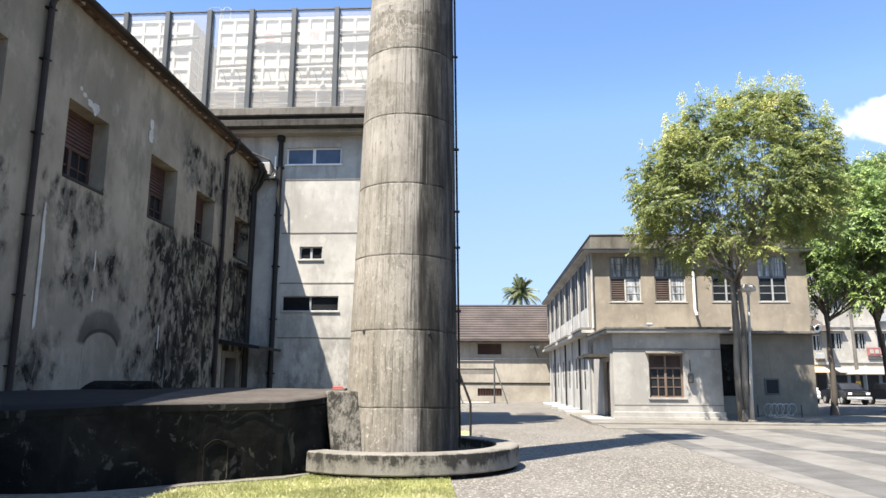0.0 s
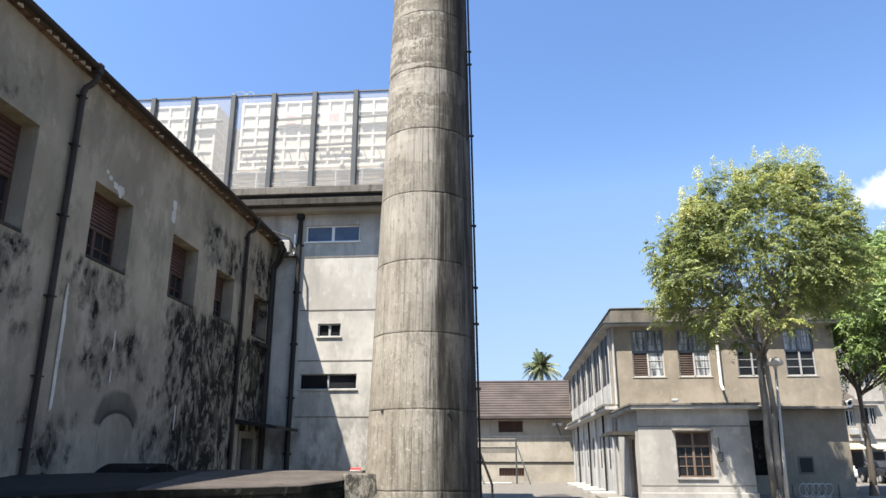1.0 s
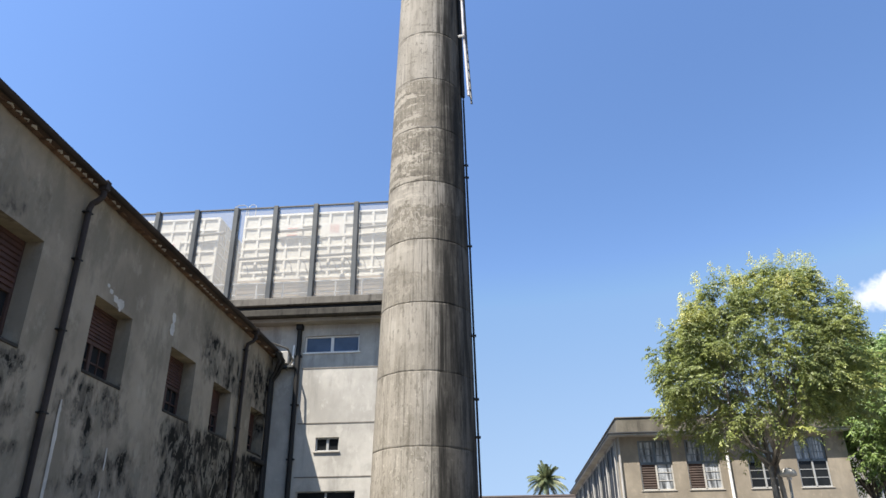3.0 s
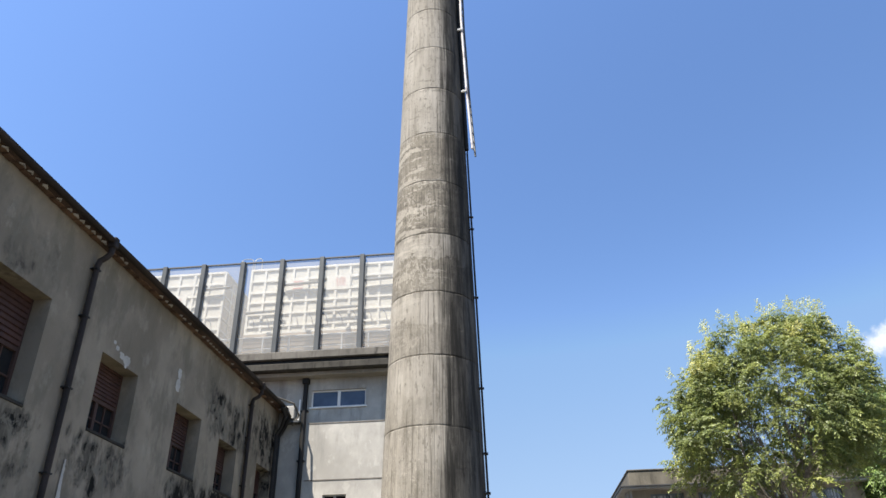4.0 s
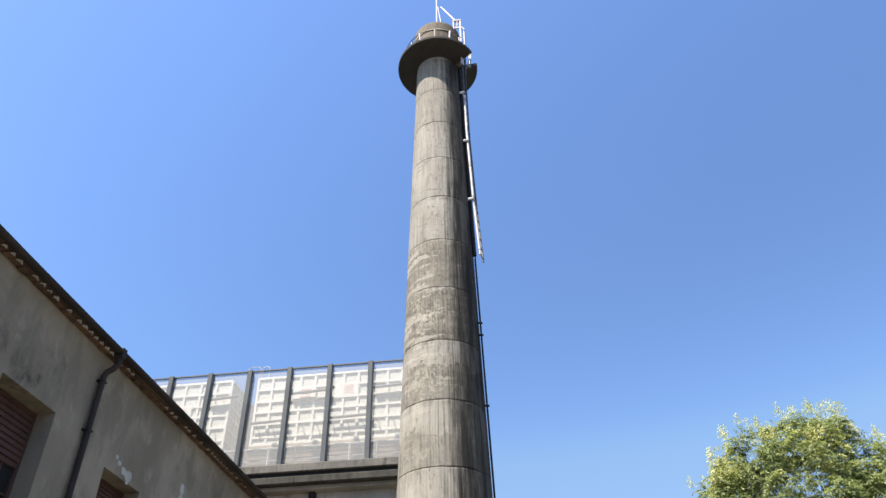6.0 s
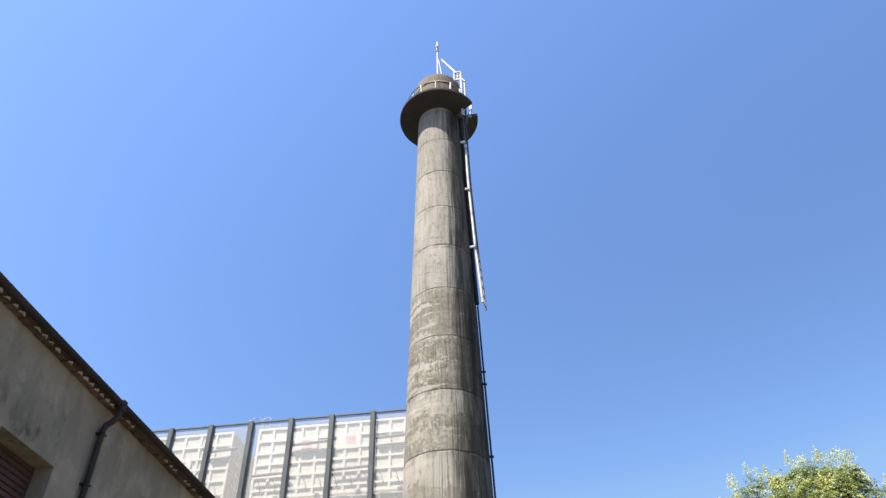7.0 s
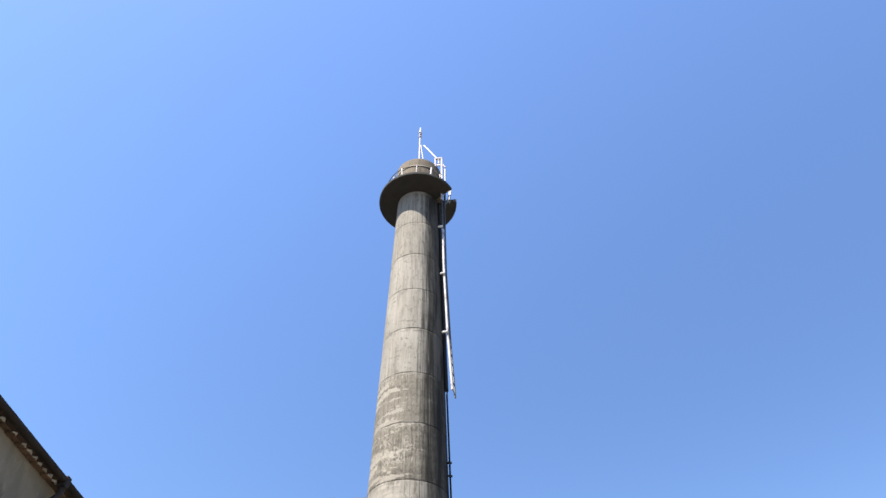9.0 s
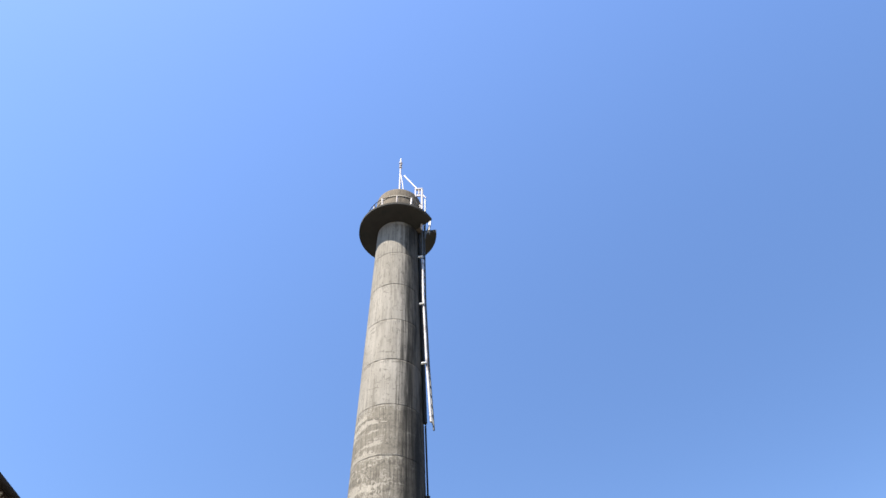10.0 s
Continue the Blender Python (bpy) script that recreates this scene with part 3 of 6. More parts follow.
def tube(pts, r, sides=8, bm=None, caps=True):
    """A round bar along points; r is one radius or one a point."""
    bm = bm or bmesh.new()
    pts = [Vector(p) for p in pts]
    rs = r if isinstance(r, (list, tuple)) else [r] * len(pts)
    rings = []
    for i, p in enumerate(pts):
        d = (pts[min(i + 1, len(pts) - 1)] - pts[max(i - 1, 0)]).normalized()
        u = d.orthogonal().normalized() if not rings else (u - d * u.dot(d)).normalized()
        w = d.cross(u)
        rings.append([bm.verts.new(p + (u * math.cos(a) + w * math.sin(a)) * rs[i]) for a in [2 * math.pi * k / sides for k in range(sides)]])
    for a, b in zip(rings, rings[1:]):
        for k in range(sides):
            bm.faces.new((a[k], a[(k + 1) % sides], b[(k + 1) % sides], b[k]))
    if caps:
        bm.faces.new(rings[0][::-1])
        bm.faces.new(rings[-1])
    return bm


def lathe(cx, cy, prof, sides=48, a0=0.0, a1=360.0, bm=None):
    """A closed (radius, z) outline turned about an upright axis."""
    bm = bm or bmesh.new()
    full = a1 - a0 >= 360
    n = sides if full else sides + 1
    rows = []
    for k in range(n):
        a = radians(a0 + (a1 - a0) * k / sides)
        rows.append([bm.verts.new((cx + r * math.cos(a), cy + r * math.sin(a), z)) for r, z in prof])
    m = len(prof)
    for k in range(n if full else n - 1):
        p, q = rows[k], rows[(k + 1) % n]
        for i in range(m):
            bm.faces.new((p[i], q[i], q[(i + 1) % m], p[(i + 1) % m]))
    if not full:
        bm.faces.new(rows[0])
        bm.faces.new(rows[-1][::-1])
    return bm


def pierced(u0, u1, v0, v1, thick, holes, place):
    """A wall with openings through it. holes: (u0, u1, v0, v1). place(u, v, d) gives the point at depth d behind the face."""
    us = sorted({u0, u1, *[h[0] for h in holes], *[h[1] for h in holes]})
    vs = sorted({v0, v1, *[h[2] for h in holes], *[h[3] for h in holes]})
    bm, seen = bmesh.new(), {}

    def at(u, v, d):
        if (u, v, d) not in seen:
            seen[u, v, d] = bm.verts.new(place(u, v, d))
        return seen[u, v, d]

    def solid(i, j):
        if not (0 <= i < len(us) - 1 and 0 <= j < len(vs) - 1):
            return False
        u, v = (us[i] + us[i + 1]) / 2, (vs[j] + vs[j + 1]) / 2
        return not any(h[0] < u < h[1] and h[2] < v < h[3] for h in holes)

    for i in range(len(us) - 1):
        for j in range(len(vs) - 1):
            if not solid(i, j):
                continue
            a, b, c, d = us[i], us[i + 1], vs[j], vs[j + 1]
            for w in (0, thick):
                bm.faces.new((at(a, c, w), at(b, c, w), at(b, d, w), at(a, d, w)))
            for (di, dj, p, q) in ((-1, 0, (a, c), (a, d)), (1, 0, (b, c), (b, d)), (0, -1, (a, c), (b, c)), (0, 1, (a, d), (b, d))):
                if not solid(i + di, j + dj):
                    bm.faces.new((at(*p, 0), at(*q, 0), at(*q, thick), at(*p, thick)))
    return bm


# ---- ground ----
def ground_sheet():
    bm = bmesh.new()
    xs = [-900, -120, -40, -12, 0, 12, 40, 120, 900]
    ys = [-900, -120, -40, 0, 12, 25, 40, 60, 120, 900]
    grid = [[bm.verts.new((x, y, 0.0)) for x in xs] for y in ys]
    for a, b in zip(grid, grid[1:]):
        for i in range(len(xs) - 1):
            bm.faces.new((a[i], a[i + 1], b[i + 1], b[i]))
    return tagged(part("ground", bm, M["pebble"]), "light washed pebble paving of the factory yard", "ground", kind="structure")


ground_sheet()

# striped granite paving, in two bands whose stripes are set against each other
paving = thing("pavement", (9, 18, 0), "granite paving of pale and dark grey stripes", "paving", kind="structure")
NEAR = [(4.9, 5.55, 0), (5.55, 6.5, 1), (6.5, 7.75, 0), (7.75, 8.9, 1), (8.9, 10.1, 0), (10.1, 11.3, 1), (11.3, 12.5, 0), (12.5, 13.7, 1), (13.7, 16, 0)]
FAR = [(4.9, 5.5, 1), (5.5, 6.72, 0), (6.72, 7.8, 1), (7.8, 9.35, 0), (9.35, 10.7, 1), (10.7, 12.0, 0), (12.0, 13.2, 1), (13.2, 14.5, 0), (14.5, 15.7, 1), (15.7, 17, 0), (17, 18.3, 1), (18.3, 20, 0)]
for stripes, y0, y1 in ((NEAR, 5.0, 17.9), (FAR, 17.9, 25.4)):
    for x0, x1, dark in stripes:
        n = max(1, round((y1 - y0) / 2.4))
        for k in range(n):
            a, b = y0 + (y1 - y0) * k / n, y0 + (y1 - y0) * (k + 1) / n
            part("slab", box(x0 + 0.004, x1 - 0.004, a + 0.003, b - 0.003, -0.05, 0.008, 0.002), M["slab_dark" if dark else "slab_light"], paving)

kerb = tagged(part("pavement_edge", box(4.2, 40, 25.42, 27.3, -0.1, 0.04, 0.015), M["apron"]), "low pale concrete apron before the office building", "kerb", kind="structure")
apron = tagged(part("pavement_apron", box(4.0, 40, 27.31, 34.4, -0.1, 0.11, 0.02), M["apron"]), "raised cement walk round the office building", "kerb", kind="structure")


def lawn():
    top = thing("lawn", (-2.3, 10.5, 0), "patch of short yellow-green lawn grass", "lawn", kind="structure")
    pts = [(-4.6, 8.0), (-0.15, 8.0), (-0.4, 10.3), (-0.55, 12.0), (-1.2, 12.4), (-2.9, 12.3), (-3.35, 11.85), (-4.05, 11.35), (-4.5, 10.6)]
    part("soil", prism(pts, -0.05, 0.02), M["grass"], top)
    rng = np.random.default_rng(4)
    vs, fs = [], []
    poly = np.array(pts)

    def inside(x, y):
        c = False
        for i in range(len(poly)):
            (xa, ya), (xb, yb) = poly[i], poly[i - 1]
            if (ya > y) != (yb > y) and x < (xb - xa) * (y - ya) / (yb - ya) + xa:
                c = not c
        return c

    while len(fs) < 26000:
        x, y = rng.uniform(-4.6, -0.1), rng.uniform(9.4, 12.4)
        if not inside(x, y):
            continue
        a, h, w = rng.uniform(0, 6.28), rng.uniform(0.015, 0.055), rng.uniform(0.004, 0.009)
        lx, ly = rng.normal(0, 0.02, 2)
        k = len(vs)
        vs += [(x - w * math.cos(a), y - w * math.sin(a), 0.015), (x + w * math.cos(a), y + w * math.sin(a), 0.015), (x + lx, y + ly, 0.02 + h)]
        fs.append((k, k + 1, k + 2))
    me = bpy.data.meshes.new("grass")
    me.from_pydata(vs, [], fs)
    me.materials.append(M["blade"])
    tagged(link("grass", me, top), kind="stuff")
    # a strip behind the ring wall
    part("soil", prism([(-3.0, 15.0), (-0.35, 15.9), (-0.45, 23.4), (-3.0, 23.4)], -0.05, 0.015), M["grass"], top)
    part("edging", prism([(-8, 9.15), (-6.7, 9.5), (-5.85, 9.66), (-5.1, 10.02), (-4.25, 10.9), (-3.2, 11.72), (-2.92, 12.3), (-2.98, 12.36), (-3.3, 11.95), (-4.4, 11.1), (-5.2, 10.25), (-5.85, 9.85), (-6.7, 9.72), (-8, 9.4)], -0.02, 0.05), M["concrete"], top, "low concrete footing strip")


lawn()

# ---- chimney ----
CX, CY, LIFT, Z1 = -1.545, 13.6, 1.36, 1.12
LEAN = 0.0098                # the old shaft leans a hand's width over its height


def leaning(ob):
    """Tilts a thing with the shaft, about the shaft's foot."""
    foot = Matrix.Translation((CX, CY, 0))
    m = foot @ Matrix.Rotation(math.atan(LEAN), 4, "Y") @ foot.inverted() @ Matrix.Translation(ob.location)
    ob.location, ob.rotation_euler = m.translation, m.to_euler()
    return ob


def shaft_r(z):
    return 1.07 - 0.0238 * z


def chimney():
    top = thing("chimney", (CX, CY, 0), "tall round factory chimney of board-marked weathered concrete", "chimney")
    rng = random.Random(3)
    edges = [0.0] + [Z1 + LIFT * k for k in range(13)] + [19.0]
    for a, b in zip(edges, edges[1:]):
        r0, r1 = shaft_r(a), shaft_r(b)
        lip = rng.uniform(0.0, 0.004)
        prof = [(r0 - 0.15, a), (r0 - 0.003, a), (r0 - 0.001, a + 0.003), (r0, a + 0.04), (r1 + lip, b - 0.05), (r1 + lip - 0.003, b - 0.004), (r1 - 0.003, b - 0.001), (r1 - 0.15, b - 0.001)]
        bm = lathe(CX, CY, prof, 72)
        for v in bm.verts:      # the joints waver, as the boards stood
            for edge, gap in ((a, 1), (b, -1)):
                if 0.5 < edge < 18.9 and abs(v.co.z - edge) < 0.03 and math.hypot(v.co.x - CX, v.co.y - CY) > r1 - 0.02:
                    turn = math.atan2(v.co.y - CY, v.co.x - CX)
                    v.co.z += 0.008 * math.sin(3 * turn + edge * 5) + 0.006 * math.sin(11 * turn + edge * 2) + gap * rng.uniform(0, 0.004)
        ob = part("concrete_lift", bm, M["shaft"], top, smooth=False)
        ob.data.shade_smooth()
        ob.data.set_sharp_from_angle(angle=radians(35))
    # two small weep holes low on the shaft
    for px in (-0.63, 0.53):
        py = CY - math.sqrt(shaft_r(2.47) ** 2 - px * px)
        part("weep_hole", tube([(CX + px, py - 0.012, 2.45), (CX + px, py + 0.1, 2.45)], 0.036, 12), M["rubber"], top, "dark weep hole")
    # head: gallery, upper drum, railing, mast
    # gallery near-black all over, rim and underside alike
    part("gallery", lathe(CX, CY, [(0.6, 18.93), (0.66, 18.93), (1.17, 19.04), (1.19, 19.06), (1.19, 19.14), (0.6, 19.14)], 56, 0 - 4, 360 - 26), M["near_black"], top, "projecting concrete gallery with a gap for the ladder")
    part("drum", lathe(CX, CY, [(0.5, 19.05), (0.73, 19.05), (0.715, 20.46), (0.708, 20.52), (0.70, 20.53), (0.5, 20.53)], 48), M["drum"], top, "sooty brown drum above the gallery")
    for z in (19.6, 20.1):
        part("drum_hoop", lathe(CX, CY, [(0.70, z), (0.738, z), (0.738, z + 0.045), (0.70, z + 0.045)], 40), M["cream"], top, "pale iron hoop")
    for k in range(14):
        a = radians(-4 + 326 * k / 13)
        x, y = CX + 0.98 * math.cos(a), CY + 0.98 * math.sin(a)
        tip = 0.05 * math.sin(k * 2.3)
        part("railing_post", tube([(x, y, 19.13), (x + tip, y, 19.74)], 0.026, 8), M["stile"], top, "leaning pale railing post")
    ring = [(CX + 0.98 * math.cos(radians(-4 + 326 * k / 40)), CY + 0.98 * math.sin(radians(-4 + 326 * k / 40)), 19.74) for k in range(41)]
    part("top_rail", tube(ring, 0.012, 6), M["drum"], top, "thin rusty rail")
    mx = CX - 0.002
    mast = part("mast", tube([(mx, CY, 20.3), (mx, CY, 21.6), (mx, CY, 22.8)], [0.036, 0.032, 0.028], 10), M["mast"], top, "faded white painted mast on the head")
    for z, rad in ((22.84, 0.058), (23.1, 0.064)):
        b = bmesh.new()
        bmesh.ops.create_uvsphere(b, u_segments=12, v_segments=8, radius=rad, matrix=Matrix.Translation((mx, CY, z)))
        part("ball", b, M["mast"], mast, smooth=True)
    part("collar", tube([(mx, CY, 22.95), (mx, CY, 23.0)], 0.045, 8), M["stile"], mast)
    part("finial", tube([(mx, CY, 23.1), (mx, CY, 23.42)], [0.035, 0.014], 6), M["mast"], mast)
    part("stay", tube([(mx + 0.03, CY, 22.35), (mx + 0.10, CY - 0.03, 21.7), (mx + 0.22, CY - 0.08, 20.4)], 0.016, 6), M["mast"], mast)
    part("arm", tube([(mx + 0.15, CY - 0.1, 22.15), (CX + 0.61, CY - 0.42, 20.88)], 0.026, 6), M["mast"], mast)
    hoop = part("ladder_hoop", box(CX + 0.53, CX + 0.80, CY - 0.46, CY - 0.38, 20.82, 20.89, 0.015), M["mast"], top, "white plate bracket at the ladder head")
    part("leg", box(CX + 0.535, CX + 0.585, CY - 0.455, CY - 0.385, 20.42, 20.817, 0.012), M["mast"], hoop)
    part("cheek", box(CX + 0.64, CX + 0.70, CY - 0.45, CY - 0.40, 20.56, 20.817, 0.01), M["stile"], hoop)
    part("cross_plate", box(CX + 0.60, CX + 0.73, CY - 0.44, CY - 0.40, 20.46, 20.55, 0.01), M["mast"], hoop)
    part("ladder_post", tube([(CX + 0.77, CY - 0.42, 19.75), (CX + 0.77, CY - 0.42, 20.82)], 0.036, 8), M["mast"], top, "white ladder post")
    part("ladder_arm", tube([(CX + 0.78, CY - 0.42, 20.55), (CX + 0.89, CY - 0.45, 20.32)], 0.02, 6), M["mast"], top)
    part("gap_plate", box(CX + 0.73, CX + 0.79, CY - 0.46, CY - 0.41, 18.72, 19.0, 0.01), M["mast"], top, "short white plate in the gallery gap")
    part("gap_bar", tube([(CX + 0.86, CY - 0.40, 18.3), (CX + 0.87, CY - 0.40, 20.3)], 0.022, 6), M["steel"], top, "dark steel bar in the gallery gap")
    for x0, x1 in ((1.035, 0.985), (1.02, 0.90)):
        part("gap_bar", tube([(CX + x0, CY - 0.3, 19.3), (CX + x1, CY - 0.3, 18.66)], 0.014, 6), M["bluegrey"], top, "slanting blue-grey bar")
    return leaning(top)


chimney()


def ladder():
    """Climbing ladder on the shaft's flank, with a lightning cable below it."""
    top = thing("wall_ladder", (CX + 1.0, CY - 0.2, 11.9), "white steel climbing ladder on the chimney flank", "ladder")
    ang = radians(-9)
    ux, uy = math.cos(ang), math.sin(ang)
    tx, ty = -uy, ux

    def at(z, out, side):
        r = shaft_r(z) + out
        return (CX + ux * r + tx * side, CY + uy * r + ty * side, z)

    for s in (-0.16, 0.16):
        part("stile", tube([at(11.80, 0.215, s), at(13.6, 0.165, s), at(16, 0.14, s), at(17.5, 0.16, s)], 0.032 if s < 0 else 0.024, 6), M["stile" if s < 0 else "steel"], top)
        # above 17.5 m both stiles are dark grey
        part("upper_stile", tube([at(17.5, 0.16, s), at(19.5, 0.19, s)], 0.024, 6), M["steel"], top, "dark grey upper stile")
    z = 11.9
    while z < 20:
        out = 0.14 + 0.075 * max(0.0, (14.2 - z) / 2.5) ** 1.2
        part("rung", tube([at(z, out, -0.16), at(z, out, 0.16)], 0.012, 6), M["steel"], top)
        z += 0.3
    for z in (13.55, 15.65, 17.6):
        part("bracket", tube([at(z, 0.04, -0.2), at(z, 0.17, -0.2)], 0.034, 6), M["white"], top)
    # added black tube fills the dark strip between shaft and ladder
    part("backing_conduit", tube([at(z, 0.05, 0.0) for z in (11.9, 14, 16, 18.85)], 0.045, 8), M["pipe"], top, "black tube filling the dark gap between shaft and ladder")
    cable = thing("lightning_cable", (CX + 1.05, CY, 0), "black lightning cable clamped down the chimney flank", "cable")
    part("conductor", tube([at(z, 0.06, 0) for z in (0.5, 3, 6, 9, 11.9)], 0.014, 6), M["pipe"], cable)
    part("conductor", tube([at(z, 0.03, 0.1) for z in (0.5, 3, 6, 9, 11.9)], 0.018, 6), M["pipe"], cable)
    for z in (1.6, 2.9, 4.12, 4.83, 6.09, 8.05, 9.72, 10.03):
        part("clamp", tube([at(z, -0.02, -0.04), at(z, 0.1, 0.0)], 0.026, 6), M["pipe"], cable)
    leaning(top)
    leaning(cable)


ladder()


def base_works():
    RX, RY = -1.6, 14.02
    wall = thing("ring_wall", (RX, RY, 0), "low grey concrete ring wall round the chimney foot", "low wall")
    part("coping", lathe(RX, RY, [(1.82, 0.08), (2.25, 0.08), (2.26, 0.10), (2.25, 0.395), (2.22, 0.42), (1.85, 0.42), (1.82, 0.39)], 64, -128, 95), M["ring"], wall)
    # footing coloured black to draw the shadow gap under the ring
    part("footing", lathe(RX, RY, [(1.9, -0.05), (2.17, -0.05), (2.17, 0.08), (1.9, 0.08)], 64, -127, 95), M["tar"], wall, "recessed footing, black for the shadow gap under the coping")
    pier = thing("pier", (-2.4, 13, 0), "streaked concrete pier between flue and chimney", "pier")
    bm = bmesh.new()
    lo = [(-2.58, 12.62), (-2.12, 12.62), (-2.0, 13.6), (-2.9, 13.6)]
    hi = [(-2.86, 12.86), (-2.2, 12.86), (-2.0, 13.7), (-3.0, 13.7)]
    a = [bm.verts.new((x, y, 0.0)) for x, y in lo]
    b = [bm.verts.new((x, y, 1.40)) for x, y in hi]
    for i in range(4):
        bm.faces.new((a[i], a[(i + 1) % 4], b[(i + 1) % 4], b[i]))
    bm.faces.new(b)
    bm.faces.new(a[::-1])
    bmesh.ops.bevel(bm, geom=bm.edges[:], offset=0.02, segments=1, affect="EDGES")
    part("block", bm, M["pier"], pier)
    flue = thing("flue", (-5, 12.5, 0), "black tarred concrete flue running into the chimney", "flue")
    front = [(-9.0, 9.3), (-6.7, 9.72), (-5.85, 9.85), (-5.2, 10.25), (-4.4, 11.1), (-3.3, 11.95), (-2.92, 12.6), (-2.62, 13.3)]
    rear = [(-2.75, 14.6), (-4.2, 17.4), (-6.3, 18.6), (-7.95, 19.0), (-7.95, 13.0), (-9.0, 12.0)]

    face = []
    for a, b in zip(front, front[1:]):
        n = max(2, int((Vector(b) - Vector(a)).length / 0.12))
        for k in range(n):
            p = Vector(a).lerp(Vector(b), k / n)
            w = 0.035 * noise.noise(Vector((p.x * 2.2, p.y * 2.2, 1.7)))
            face.append((p.x + w, p.y - w))
    part("body", prism(face + [front[-1]] + rear, -0.05, 1.15), M["tar"], flue)
    # top skin with a fall towards the front
    bm = bmesh.new()
    rows = []
    for k in range(9):
        s = k / 8
        row = []
        for j in range(8):
            f = Vector(front[j])
            bk = Vector([(-9.0, 12.0), (-7.95, 13.0), (-7.95, 16.0), (-7.0, 18.0), (-6.3, 18.6), (-4.9, 17.9), (-3.6, 16.2), (-2.75, 14.6)][j])
            p = f.lerp(bk, s)
            wob = 0.012 * noise.noise(Vector((p.x * 2.1, p.y * 2.1, 0)))
            lip = (0, 0, 0.03, 0.07, 0.07, 0.07, 0.07, 0.05)[j]
            z = 1.165 + lip + (0.225 - lip) * min(1, s * 1.6) ** 0.75 + wob + (0.14 * (1 - s) if j == 7 else 0.05 * (1 - s) if j == 6 else 0)
            row.append(bm.verts.new((p.x, p.y - (0.03 if k == 0 else 0), z)))
        rows.append(row)
    cos = [[v.co.copy() for v in row] for row in rows]
    bm.free()
    # the split follows the building's shadow; its shade is put into the tar colour
    for j0, j1, mat, name, lab in ((0, 3, "tar_shaded", "tarred_top", "tarred flue top, darkened where the old building shades it"), (3, 7, "flue", "top_screed", "bare grey concrete top of the flue")):
        bm = bmesh.new()
        grid = [[bm.verts.new(c) for c in row[j0:j1 + 1]] for row in cos]
        low = [bm.verts.new((v.co.x, v.co.y, v.co.z - 0.02)) for v in grid[0]]
        back = [bm.verts.new((v.co.x, v.co.y + 0.05, 0.9)) for v in grid[-1]]
        for a, b in zip([low] + grid, grid + [back]):
            for j in range(j1 - j0):
                bm.faces.new((a[j], a[j + 1], b[j + 1], b[j]))
        part(name, bm, M[mat], flue, lab, True)
        bm = bmesh.new()
        rim = [[bm.verts.new((c.x, c.y - 0.004 + 0.008 * noise.noise(c * 5.0), c.z - d)) for d in (0.018, 0.12)] for c in cos[0][j0:j1 + 1]]
        for a, b in zip(rim, rim[1:]):
            bm.faces.new((a[1], b[1], b[0], a[0]))
        part("front_lip", bm, M["tar"], flue, "black tarred lip of the flue top")
    # end face of the flue beside the pier
    bm = prism([(-3.0, 12.62), (-2.6, 13.28), (-2.62, 14.4), (-3.2, 13.6)], 0.0, 1.2)
    part("flue_end", bm, M["tar"], flue)
    # walled-up hatch on the front
    hatch = [(-4.30 + 0.29 * k / 10, 0.54 + 0.11 * math.sin(math.pi * k / 10)) for k in range(11)]
    pts = [(-4.30, 0.06)] + hatch + [(-4.01, 0.06)]
    bm = bmesh.new()
    fr = [bm.verts.new((x, 11.02 + (x + 4.42) * 0.77 - 0.0, z)) for x, z in pts]
    bk = [bm.verts.new((x + 0.1, 11.02 + (x + 4.42) * 0.77 + 0.12, z)) for x, z in pts]
    bm.faces.new(fr)
    for i in range(len(pts)):
        bm.faces.new((fr[i], fr[(i + 1) % len(pts)], bk[(i + 1) % len(pts)], bk[i]))
    part("hatch", bm, M["tar"], flue, "walled-up arched hatch")
    rim = [(x, 10.995 + (x + 4.42) * 0.77, z + 0.02) for x, z in pts]
    part("hatch_rim", tube(rim, 0.013, 6), M["tar"], flue)
    # vaulted hump of the flue against the wall
    hump = bmesh.new()
    prof = [(13.75 + 1.6 * k / 14, 1.28 + 0.28 * math.sin(math.pi * k / 14) ** 0.8) for k in range(15)]
    profile_x([(13.75, 1.0)] + prof + [(15.35, 1.0)], -8.02, -6.9, hump)
    part("vault", hump, M["tar"], flue, "vaulted hump against the wall")


base_works()


# ---- old plastered factory building ----
XW = -8.0


